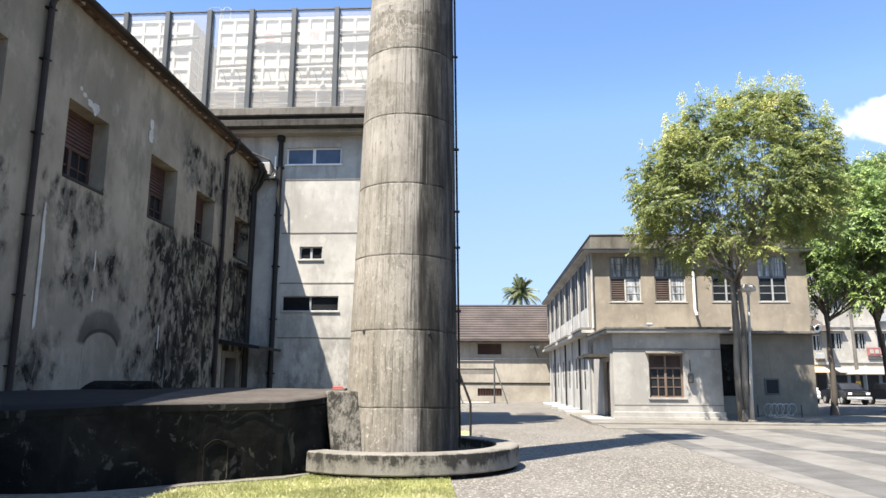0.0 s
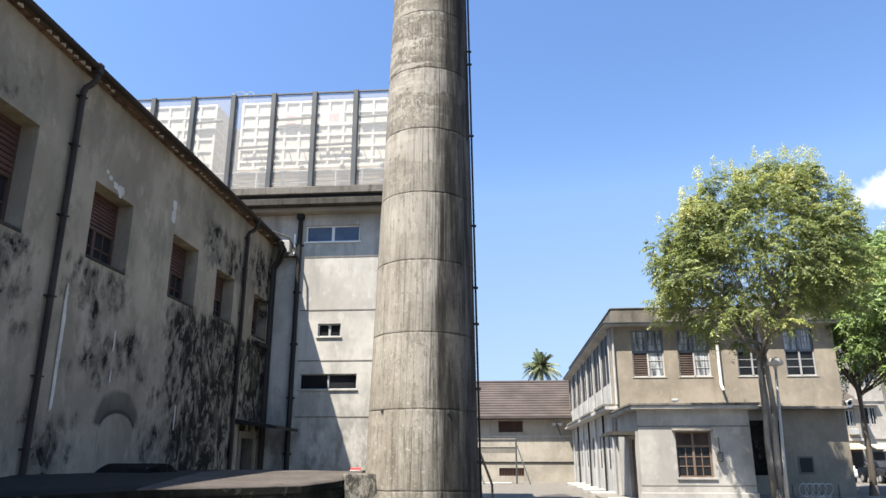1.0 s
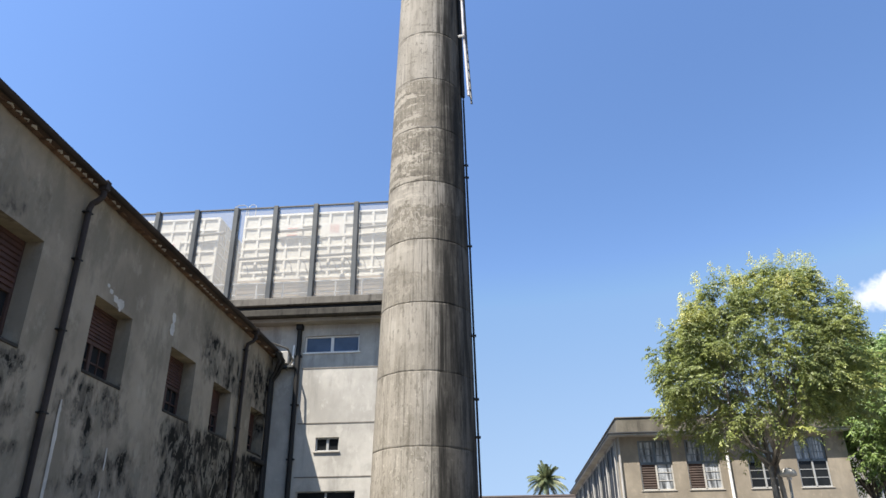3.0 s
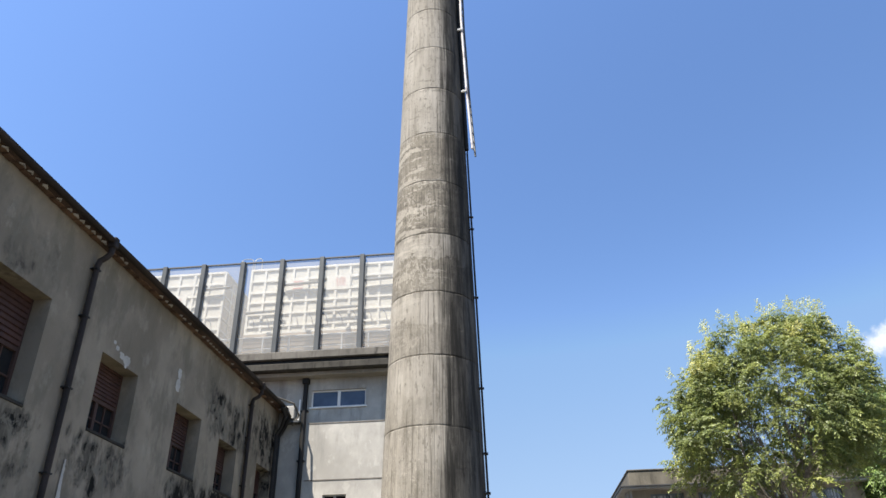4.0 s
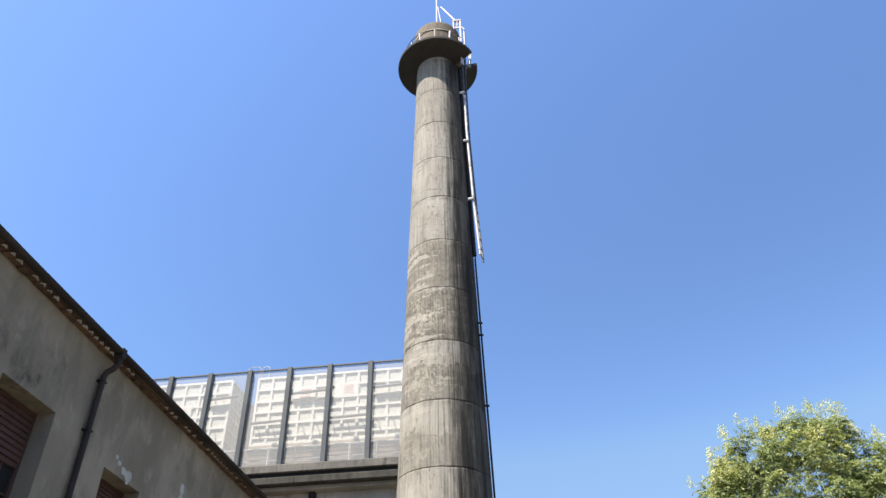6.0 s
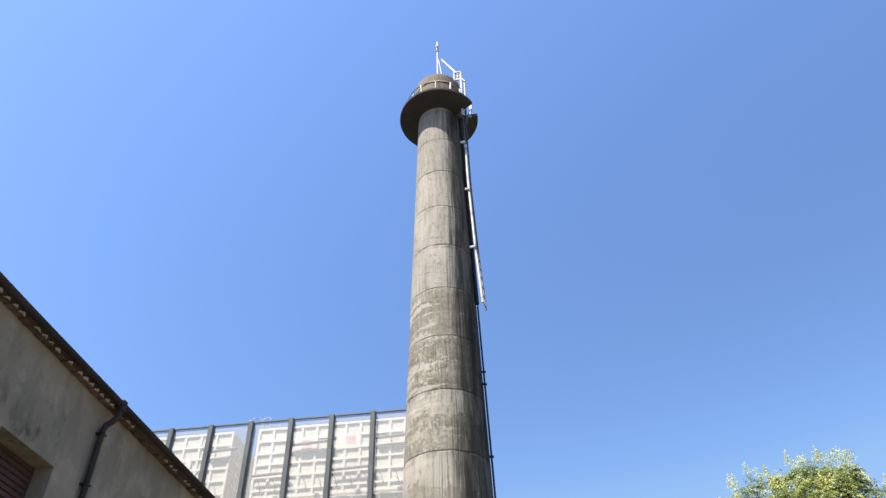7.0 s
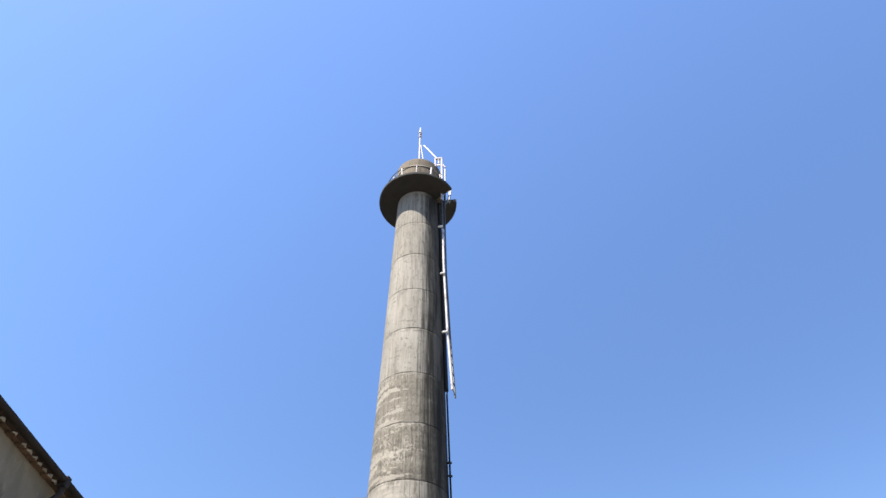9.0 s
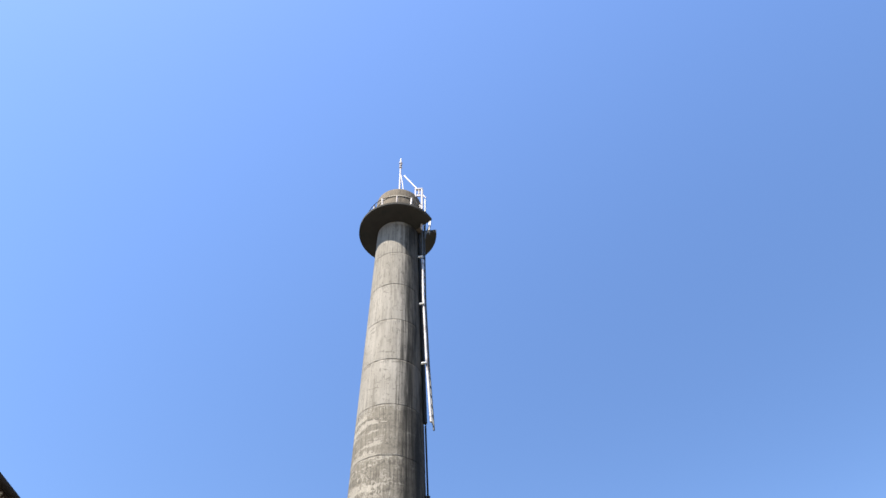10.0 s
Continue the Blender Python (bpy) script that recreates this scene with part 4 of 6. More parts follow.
def old_window(parent, y0, y1, z0, z1):
    """A recessed opening with a slatted shutter box over a brown wooden casement."""
    d = XW - 0.36
    zm = z0 + (z1 - z0) * 0.50
    bm = bmesh.new()
    for a, b, c, e in ((y0, y0 + 0.07, z0, z1), (y1 - 0.07, y1, z0, z1), (y0 + 0.07, y1 - 0.07, z0, z0 + 0.07), (y0 + 0.07, y1 - 0.07, zm - 0.04, zm + 0.04), ((y0 + y1) / 2 - 0.05, (y0 + y1) / 2 + 0.05, z0 + 0.07, zm - 0.04)):
        box(d - 0.06, d + 0.02, a, b, c, e, 0.006, bm)
    w = part("window", bm, M["casement"], parent, "brown wooden casement with a slatted shutter above")
    n = 9
    for k in range(n):
        a = zm + 0.05 + (z1 - zm - 0.05) * k / n
        h = (z1 - zm - 0.05) / n
        part("slat", profile_y([(d - 0.03, a), (d + 0.035, a + 0.012), (d + 0.02, a + h * 0.9), (d - 0.03, a + h * 0.94)], y0 + 0.05, y1 - 0.05), M["shutter"], w)
    mid = (y0 + y1) / 2
    for a, b in ((y0 + 0.07, mid - 0.05), (mid + 0.05, y1 - 0.07)):
        part("pane", box(d - 0.05, d - 0.035, a, b, z0 + 0.07, zm - 0.04), M["glass"], w)
        part("glazing_bar", box(d - 0.035, d - 0.005, (a + b) / 2 - 0.015, (a + b) / 2 + 0.015, z0 + 0.07, zm - 0.04), M["casement"], w)
        part("glazing_bar", box(d - 0.035, d - 0.005, a, b, (z0 + zm) / 2 - 0.015, (z0 + zm) / 2 + 0.015), M["casement"], w)
    part("sill", box(XW - 0.3, XW + 0.02, y0 + 0.01, y1 - 0.01, z0 - 0.05, z0 + 0.015, 0.012), M["near_black"], w, "black mossy sill")


def overhang(y):
    """How far the worn eave has drawn in towards the wall along its length."""
    return -0.08 * min(1.0, max(0.0, (16.5 - y) / 8.0))


def eave_run(pts, y0, y1):
    """A profile drawn along the eave; its outer points follow the eave's line."""
    bm = bmesh.new()
    ys = [y0, 8.5, 10.5, 12.5, 14.5, 16.5, y1]
    rings = [[bm.verts.new((x + (overhang(y) if x > XW + 0.05 else 0.0), y, z)) for x, z in pts] for y in ys]
    n = len(pts)
    for a, b in zip(rings, rings[1:]):
        for i in range(n):
            bm.faces.new((a[i], a[(i + 1) % n], b[(i + 1) % n], b[i]))
    bm.faces.new(rings[0][::-1])
    bm.faces.new(rings[-1])
    bmesh.ops.recalc_face_normals(bm, faces=bm.faces)
    return bm


def old_building():
    b = thing("factory_building", (XW - 5, 12, 0), "old grey plastered factory building with black mould", "building")
    wins = [(12.6 + dy, 14.1 + dy, 5.44, 6.97) for dy in (-10.2, -6.8, 0.0, 3.47)] + [(9.2, 10.74, 5.32, 7.25)] + [(18.85, 20.2, 5.48, 6.82), (21.95, 23.3, 5.48, 6.82)]
    door = (21.6, 22.85, 0.2, 2.36)
    bm = pierced(-9, 23.7, -0.1, 8.89, 0.45, wins + [door], lambda u, v, d: (XW - d, u, v))
    part("wall", bm, M["plaster"], b)
    for y0, y1, z0, z1 in wins:
        old_window(b, y0, y1, z0, z1)
    dr = part("door", box(XW - 0.42, XW - 0.34, 21.72, 22.73, 0.2, 2.26, 0.01), M["steel"], b, "dark recessed side door")
    bm = bmesh.new()
    for a, c, e, f in ((21.5, 21.72, 0.0, 2.46), (22.73, 22.95, 0.0, 2.46), (21.72, 22.73, 2.26, 2.46)):
        box(XW - 0.3, XW + 0.05, a, c, e, f, 0.01, bm)
    part("door_frame", bm, M["concrete"], dr, "pale stone door surround")
    # thin canopy over the door
    part("canopy", profile_y([(XW, 2.66), (XW + 1.25, 2.50), (XW + 1.27, 2.58), (XW, 2.80)], 21.2, 23.5), M["pipe"], b, "thin sagging metal door canopy")
    # bricked-up arch, a shallow recess with a stained head
    arch = [(13.85 + 1.40 * k / 12, 2.20 + 0.35 * math.sin(math.pi * k / 12)) for k in range(13)]
    bm = bmesh.new()
    pts = [(13.85, 1.2)] + arch + [(15.25, 1.2)]
    f = [bm.verts.new((XW + 0.012, y, z)) for y, z in pts]
    k = [bm.verts.new((XW - 0.02, y, z)) for y, z in pts]
    bm.faces.new(f)
    for i in range(len(pts)):
        bm.faces.new((f[i], f[(i + 1) % len(pts)], k[(i + 1) % len(pts)], k[i]))
    part("blocked_arch", bm, M["plaster"], b, "walled-up round arch of paler plaster")
    # roof with a shallow eave of boards, tiles and a gutter
    part("roof", eave_run([(XW + 0.30, 8.985), (XW - 8, 11.74), (XW - 8, 11.54), (XW + 0.29, 8.945)], -9.3, 23.65), M["tile"], b)
    part("eave", eave_run([(XW - 0.3, 8.90), (XW + 0.16, 8.893), (XW + 0.27, 8.925), (XW + 0.26, 8.94), (XW - 0.3, 9.1)], -9.3, 23.62), M["eave"], b, "rotting brown eave boards")
    rng = random.Random(8)
    y = -2.0
    while y < 23.5:
        w = rng.uniform(0.17, 0.24)
        part("eave_tile", box(XW + 0.01, XW + 0.13 + rng.uniform(-0.02, 0.03), y, y + w - 0.02, 8.865 + rng.uniform(-0.012, 0.012), 8.9, 0.008), M["rusty"], b)
        if rng.random() < 0.62:
            h = rng.uniform(0.018, 0.034)
            part("mortar_lump", tube([(XW + 0.135, y + w * 0.2, 8.885), (XW + 0.16 + rng.uniform(0, 0.02), y + w * 0.5, 8.893), (XW + 0.135, y + w * rng.uniform(0.7, 1.0), 8.888)], [h * 0.6, h, h * 0.5], 7), M["cement"], b)
        y += w + (rng.uniform(0, 0.3) if rng.random() < 0.3 else 0.0)
    gut = [(0.085 * math.cos(math.pi + math.pi * k / 8), 0.075 * math.sin(math.pi + math.pi * k / 8)) for k in range(9)]
    prof = [(XW + 0.33 + x, 8.965 + z) for x, z in gut] + [(XW + 0.33 + x * 0.85, 8.965 + z * 0.85) for x, z in gut[::-1]]
    part("gutter", eave_run(prof, -9.3, 23.6), M["gutter"], b, "dark rusty half-round gutter")
    for y in (11.7, 20.85):
        o = XW + 0.335 + overhang(y)
        p = part("downpipe", tube([(o, y, 8.95), (o - 0.01, y, 8.68), (o - 0.08, y - 0.02, 8.58), (XW + 0.12, y - 0.05, 8.50), (XW + 0.09, y - 0.06, 8.38), (XW + 0.09, y - 0.06, 0.1)], 0.06, 10), M["gutter"], b, "black iron downpipe")
        part("hopper", box(o - 0.085, o + 0.085, y - 0.08, y + 0.07, 8.8, 9.03, 0.02), M["gutter"], p)
        for z in (8.3, 7.3, 5.9, 4.4, 3.0, 1.8):
            part("pipe_clip", box(XW, XW + 0.15, y - 0.14, y + 0.02, z - 0.012, z + 0.012), M["pipe"], p)
    # pipes that drop in the corner beside the back building
    c = part("downpipe", tube([(XW + 0.4, 22.9, 8.85), (XW + 0.5, 23.3, 8.65), (XW + 0.3, 23.45, 8.3), (XW + 0.1, 23.5, 8.0), (XW + 0.1, 23.5, 0.1)], 0.07, 10), M["pipe"], b, "black iron downpipe")
    part("second_pipe", tube([(XW + 0.42, 22.7, 8.8), (XW + 0.45, 23.0, 8.6), (XW + 0.28, 23.18, 8.25), (XW + 0.12, 23.22, 8.0), (XW + 0.12, 23.22, 0.1)], 0.055, 10), M["pipe"], c)
    part("swan_neck", tube([(XW + 0.3, 22.4, 9.05), (XW + 0.7, 23.0, 9.0), (XW + 0.8, 23.4, 8.7), (XW + 0.55, 23.55, 8.4)], 0.035, 8), M["concrete"], c, "bent grey pipe")
    part("cable_box", box(XW + 0.05, XW + 0.2, 22.3, 23.2, 5.15, 5.3, 0.02), M["pipe"], b, "dark cable trough")
    # gable end walls close the building
    for y0, y1 in ((23.2, 23.62), (-9.0, -8.6)):
        part("end_wall", box(XW - 16, XW - 0.45, y0, y1, -0.1, 8.8), M["plaster"], b)
        part("gable", profile_y([(XW - 0.6, 8.81), (XW - 15.8, 8.81), (XW - 8, 11.48)], y0, y1), M["plaster"], b)
    part("rear_wall", box(XW - 16.45, XW - 16, -9.0, 23.62, -0.1, 8.8), M["plaster"], b)
    part("rear_roof", profile_y([(XW - 8.004, 11.74), (XW - 16.3, 8.985), (XW - 16.3, 8.80), (XW - 8.004, 11.54)], -9.3, 23.65), M["tile"], b)
    part("ridge", tube([(XW - 8, -9.3, 11.74), (XW - 8, 23.65, 11.74)], 0.14, 8), M["tile"], b)
    # pale repairs on the plaster
    lift = 0.005
    for y, z, w, h in ((12.95, 7.3, 0.05, 0.04), (13.08, 7.22, 0.07, 0.05), (13.3, 7.13, 0.1, 0.07), (13.52, 7.1, 0.13, 0.1), (13.5, 6.99, 0.05, 0.06), (15.95, 7.66, 0.1, 0.12), (15.95, 7.36, 0.11, 0.15), (15.97, 7.5, 0.04, 0.06),
                       (12.22, 3.4, 0.05, 0.95), (12.2, 4.3, 0.045, 0.45), (14.0, 3.98, 0.03, 0.22), (14.02, 3.25, 0.022, 0.12), (10.2, 2.6, 0.1, 0.14), (17.1, 2.6, 0.04, 0.3)):
        n = 44
        lift += 0.0012
        pts = []
        for k in range(n):
            q = 6.283 * k / n
            f = 1 + 0.45 * noise.noise(Vector((math.cos(q) * 1.6 + y * 7, math.sin(q) * 1.6, z * 3)))
            cq, sq = math.cos(q), math.sin(q)
            f += 0.3 * noise.noise(Vector((cq * 5 + y, sq * 9 * max(1, h / w / 3), z)))
            pts.append((y + w * f * math.copysign(abs(cq) ** 0.6, cq), z + h * (0.8 + 0.2 * f) * math.copysign(abs(sq) ** 0.8, sq)))
        bm = bmesh.new()
        bm.faces.new([bm.verts.new((XW + lift, *p)) for p in pts])
        part("plaster_patch", bm, M["pale"], b, "pale plaster repair")


old_building()


# ---- back building with its screened roof plant ----
YB = 23.7


def white_window(parent, x0, x1, z0, z1, y, pane="glass", depth=0.12, f=0.05, frame_mat="white"):
    bm = bmesh.new()
    m = (x0 + x1) / 2
    for a, b, c, e in ((x0, x0 + f, z0, z1), (x1 - f, x1, z0, z1), (x0 + f, x1 - f, z0, z0 + f), (x0 + f, x1 - f, z1 - f, z1), (m - f, m + f, z0 + f, z1 - f)):
        box(a, b, y + depth - 0.04, y + depth + 0.03, c, e, 0.005, bm)
    w = part("window", bm, M[frame_mat], parent, "two-light strip window in a painted frame")
    for a, b in ((x0 + f, m - f), (m + f, x1 - f)):
        part("pane", box(a, b, y + depth, y + depth + 0.012, z0 + f, z1 - f), M[pane], w)
    part("sill", box(x0 - 0.05, x1 + 0.05, y - 0.05, y + depth, z0 - 0.05, z0 - 0.002, 0.006), M["back" if frame_mat != "white" else "white"], w)


def back_building():
    b = thing("utility_building", (-9, YB + 4, 0), "pale cement-rendered utility building with small strip windows", "building")
    holes = [(-6.91, -4.96, 9.04, 9.65), (-6.3, -5.51, 5.65, 6.1), (-6.85, -4.9, 3.88, 4.39)]
    bm = pierced(-16, -2.9, -0.1, 10.19, 0.35, holes, lambda u, v, d: (u, YB + d, v))
    part("wall", bm, M["back"], b)
    for h, p, f, fm in zip(holes, ("skyglass", "glass", "glass"), (0.05, 0.04, 0.03), ("white", "zinc", "zinc")):
        white_window(b, *h[:2], *h[2:], YB, p, 0.12, f, fm)
    for z in (8.47, 6.57, 4.83, 2.98):
        part("joint_line", box(-6.95, -2.92, YB - 0.012, YB + 0.02, z - 0.018, z + 0.018), M["concrete"], b, "thin horizontal joint")
    part("side_wall", box(-3.25, -2.9, YB + 0.35, YB + 9, -0.1, 10.19), M["back"], b)
    part("rear_wall", box(-16, -2.9, YB + 9, YB + 9.3, -0.1, 10.19), M["back"], b)
    part("roof", box(-16.5, -2.3, YB - 0.75, YB + 9.5, 10.2, 10.44, 0.02), M["mould"], b, "projecting concrete roof slab streaked black")
    part("soffit_mould", box(-16.4, -2.4, YB - 0.45, YB - 0.003, 10.06, 10.198, 0.015), M["cream"], b, "cream moulding under the slab")
    # the band's black paints in the shadow gap between parapet and slab
    part("recess_band", box(-16.5, -2.3, YB - 0.66, YB - 0.1, 10.44, 10.58), M["pipe"], b, "recessed band, black for the shadow gap below the parapet")
    part("parapet", box(-16.6, -2.25, YB - 0.8, YB + 0.1, 10.58, 10.86, 0.02), M["ledge"], b, "weathered parapet kerb")
    p = part("downpipe", tube([(-7.09, YB - 0.1, 10.05), (-7.09, YB - 0.1, 0.1)], 0.085, 10), M["pipe"], b, "black iron downpipe")
    part("hopper", box(-7.21, -6.97, YB - 0.22, YB - 0.01, 9.86, 10.055, 0.02), M["pipe"], p)
    for z in (8.9, 7.2, 5.4, 3.6, 1.8):
        part("pipe_clip", box(-7.22, -6.96, YB - 0.13, YB - 0.005, z - 0.025, z + 0.025), M["pipe"], p)
    u = thing("wall_unit", (-7.5, YB - 0.2, 8.6), "weathered white box unit on the wall beside the downpipe", "air conditioner")
    part("casing", box(-7.72, -7.38, YB - 0.3, YB - 0.03, 8.6, 9.05, 0.02), M["lime"], u)
    part("bracket", box(-7.72, -7.2, YB - 0.3, YB - 0.01, 8.47, 8.54), M["steel"], u)
    part("conduit", tube([(-7.26, YB - 0.12, 9.3), (-7.26, YB - 0.15, 8.5)], 0.035, 6), M["white"], u)


back_building()


def roof_plant():
    """Wire-screened steel frame and the white cooling units behind it."""
    f = thing("screen_fence", (-8, YB, 11.0), "grey steel post screen with fine wire mesh round the roof plant", "fence")
    xs = [-2.094 - 1.559 * k for k in range(9)]
    y0 = YB - 0.25
    for x in xs:
        part("post", box(x - 0.09, x + 0.09, y0 - 0.12, y0 + 0.16, 10.88, 14.84, 0.015), M["steel"], f)
    for a, c in zip(xs[1:], xs):
        part("mesh_panel", box(a + 0.09, c - 0.09, y0 + 0.02, y0 + 0.024, 10.9, 14.80), M["screen"], f)
        part("top_rail", box(a + 0.09, c - 0.09, y0 - 0.02, y0 + 0.05, 14.80, 14.84), M["duct"], f)
    part("return_screen", box(-2.22, -2.18, y0 + 0.2, y0 + 8, 11.05, 14.92), M["screen"], f)
    # handrail inside the screen
    h = thing("handrail", (-8, YB + 0.5, 11.0), "white tubular handrail along the roof edge", "railing")
    x = -13.0
    while x < -2.4:
        part("baluster", tube([(x, YB + 0.3, 10.44), (x, YB + 0.3, 11.9)], 0.034, 6), M["white"], h)
        x += 1.0
    part("rail", tube([(-13, YB + 0.3, 11.9), (-2.4, YB + 0.3, 11.9)], 0.034, 6), M["white"], h)
    part("mid_rail", tube([(-13, YB + 0.3, 11.45), (-2.4, YB + 0.3, 11.45)], 0.016, 6), M["white"], h)

    ROWS = (12.35, 12.64, 13.16, 13.66, 14.10, 14.61, 15.12)

    def unit(x0, x1, y, cols, deep, high, low):
        """high and low: stretches of the grey service pipe along the front."""
        z0, z1 = ROWS[0] - 0.03, ROWS[-1] + 0.05
        t = thing("cooling_tower", ((x0 + x1) / 2, y + 1.5, z0), "white panelled cooling tower on a beige base", "cooling tower", "roof cooling towers")
        part("body", box(x0, x1, y, y + deep, z0, z1, 0.03), M["recess"], t)
        part("cladding", box(x1 + 0.002, x1 + 0.03, y + 0.04, y + deep, z0, z1 - 0.02), M["sheet"], t, "beige end sheet")
        for z in ROWS:
            part("end_rib", box(x1 + 0.032, x1 + 0.06, y + 0.04, y + deep, z - 0.04, z + 0.04), M["recess"], t)
        for k in range(1, 4):
            part("end_rib", box(x1 + 0.032, x1 + 0.058, y + deep * k / 4 - 0.03, y + deep * k / 4 + 0.03, z0, z1 - 0.03), M["recess"], t)
        part("base", box(x0 - 0.05, x1 + 0.05, y - 0.05, y + deep, 10.44, z0 - 0.004), M["plinth"], t, "beige base plinth")
        for k in range(7):
            z = 11.0 + 0.19 * k
            part("base_slat", box(x0, x1, y - 0.075, y - 0.052, z, z + 0.05, 0.008), M["plinth"], t)
        for k in range(cols + 1):
            x = x0 + (x1 - x0) * k / cols
            part("rib", box(x - 0.05, x + 0.05, y - 0.05, y + 0.01, z0, z1, 0.012), M["tower"], t)
        for z in ROWS:
            part("band", box(x0, x1, y - 0.055, y + 0.01, z - 0.05, z + 0.05, 0.012), M["tower"], t)
        for a, c in high:
            part("service_pipe", tube([(a, y - 0.2, 14.30), (c, y - 0.2, 14.36)], 0.06, 8), M["duct"], t, "grey service pipe")
        for a, c in low:
            part("service_pipe", tube([(a, y - 0.2, 13.17), (c, y - 0.2, 13.21)], 0.06, 8), M["duct"], t, "grey service pipe")
        for k in range(cols):
            x = x0 + (x1 - x0) * (k + 0.5) / cols
            part("brace", tube([(x - 0.12, y - 0.11, 13.05), (x + 0.02, y - 0.12, 12.85), (x + 0.08, y - 0.12, 12.55)], 0.013, 5), M["steel"], t, "dark bent hose")
        return t

    east = unit(-10.0, -1.9, YB + 1.0, 14, 3.4, ((-8.6, -7.0), (-5.35, -3.8)), ((-10.0, -8.6), (-7.0, -5.35)))
    west = unit(-14.9, -11.1, YB + 1.0, 6, 2.7, ((-11.9, -10.75),), ())
    # a faded red character and two worn-off ones, painted on the panels
    cu = bpy.data.curves.new("lettering", "FONT")
    cu.body, cu.size, cu.align_x, cu.align_y = "\u6a5f", 0.45, "CENTER", "CENTER"
    tmp = new("lettering_curve", cu)
    me = bpy.data.meshes.new_from_object(tmp)
    bpy.data.objects.remove(tmp)
    for t, x, z in ((east, -6.355, 14.36), (east, -8.04, 14.36), (west, -13.0, 13.88)):
        part("sign_plate", box(x - 0.52, x + 0.42, YB + 0.935, YB + 0.999, z - 0.32, z + 0.30, 0.008), M["tower"], t, "flush white plate behind the lettering")
    me.transform(Matrix.Translation((-6.32, YB + 0.931, 14.36)) @ Matrix.Rotation(radians(90), 4, "X"))
    me.materials.clear()
    me.materials.append(M["rose"])
    link("lettering", me, east, "faded red painted character")
    for t, x, z in ((east, -8.04, 14.36), (west, -13.0, 13.88)):
        for k in range(3):
            part("lettering", box(x - 0.2 + 0.04 * (k % 2), x + 0.2, YB + 0.926, YB + 0.934, z - 0.2 + k * 0.15, z - 0.14 + k * 0.15), M["rose"], t, "worn red bars of lettering")
    g = thing("roof_guard_rail", (-8.2, YB + 2, 14.9), "white hooped guard rail on the cooling tower", "railing")
    for a, c in ((-10.6, -10.1), (-10.02, -9.72)):
        part("hoop", tube([(a, YB + 1.2, 15.03), (a, YB + 1.2, 15.72), (a + 0.1, YB + 1.2, 15.8), (c - 0.1, YB + 1.2, 15.8), (c, YB + 1.2, 15.72), (c, YB + 1.2, 15.03)], 0.02, 6), M["zinc"], g)


roof_plant()


# ---- office building: two storeys and a porch block ----
YF, YP = 34.5, 29.3          # main front and porch front
XO = 5.15                    # flank


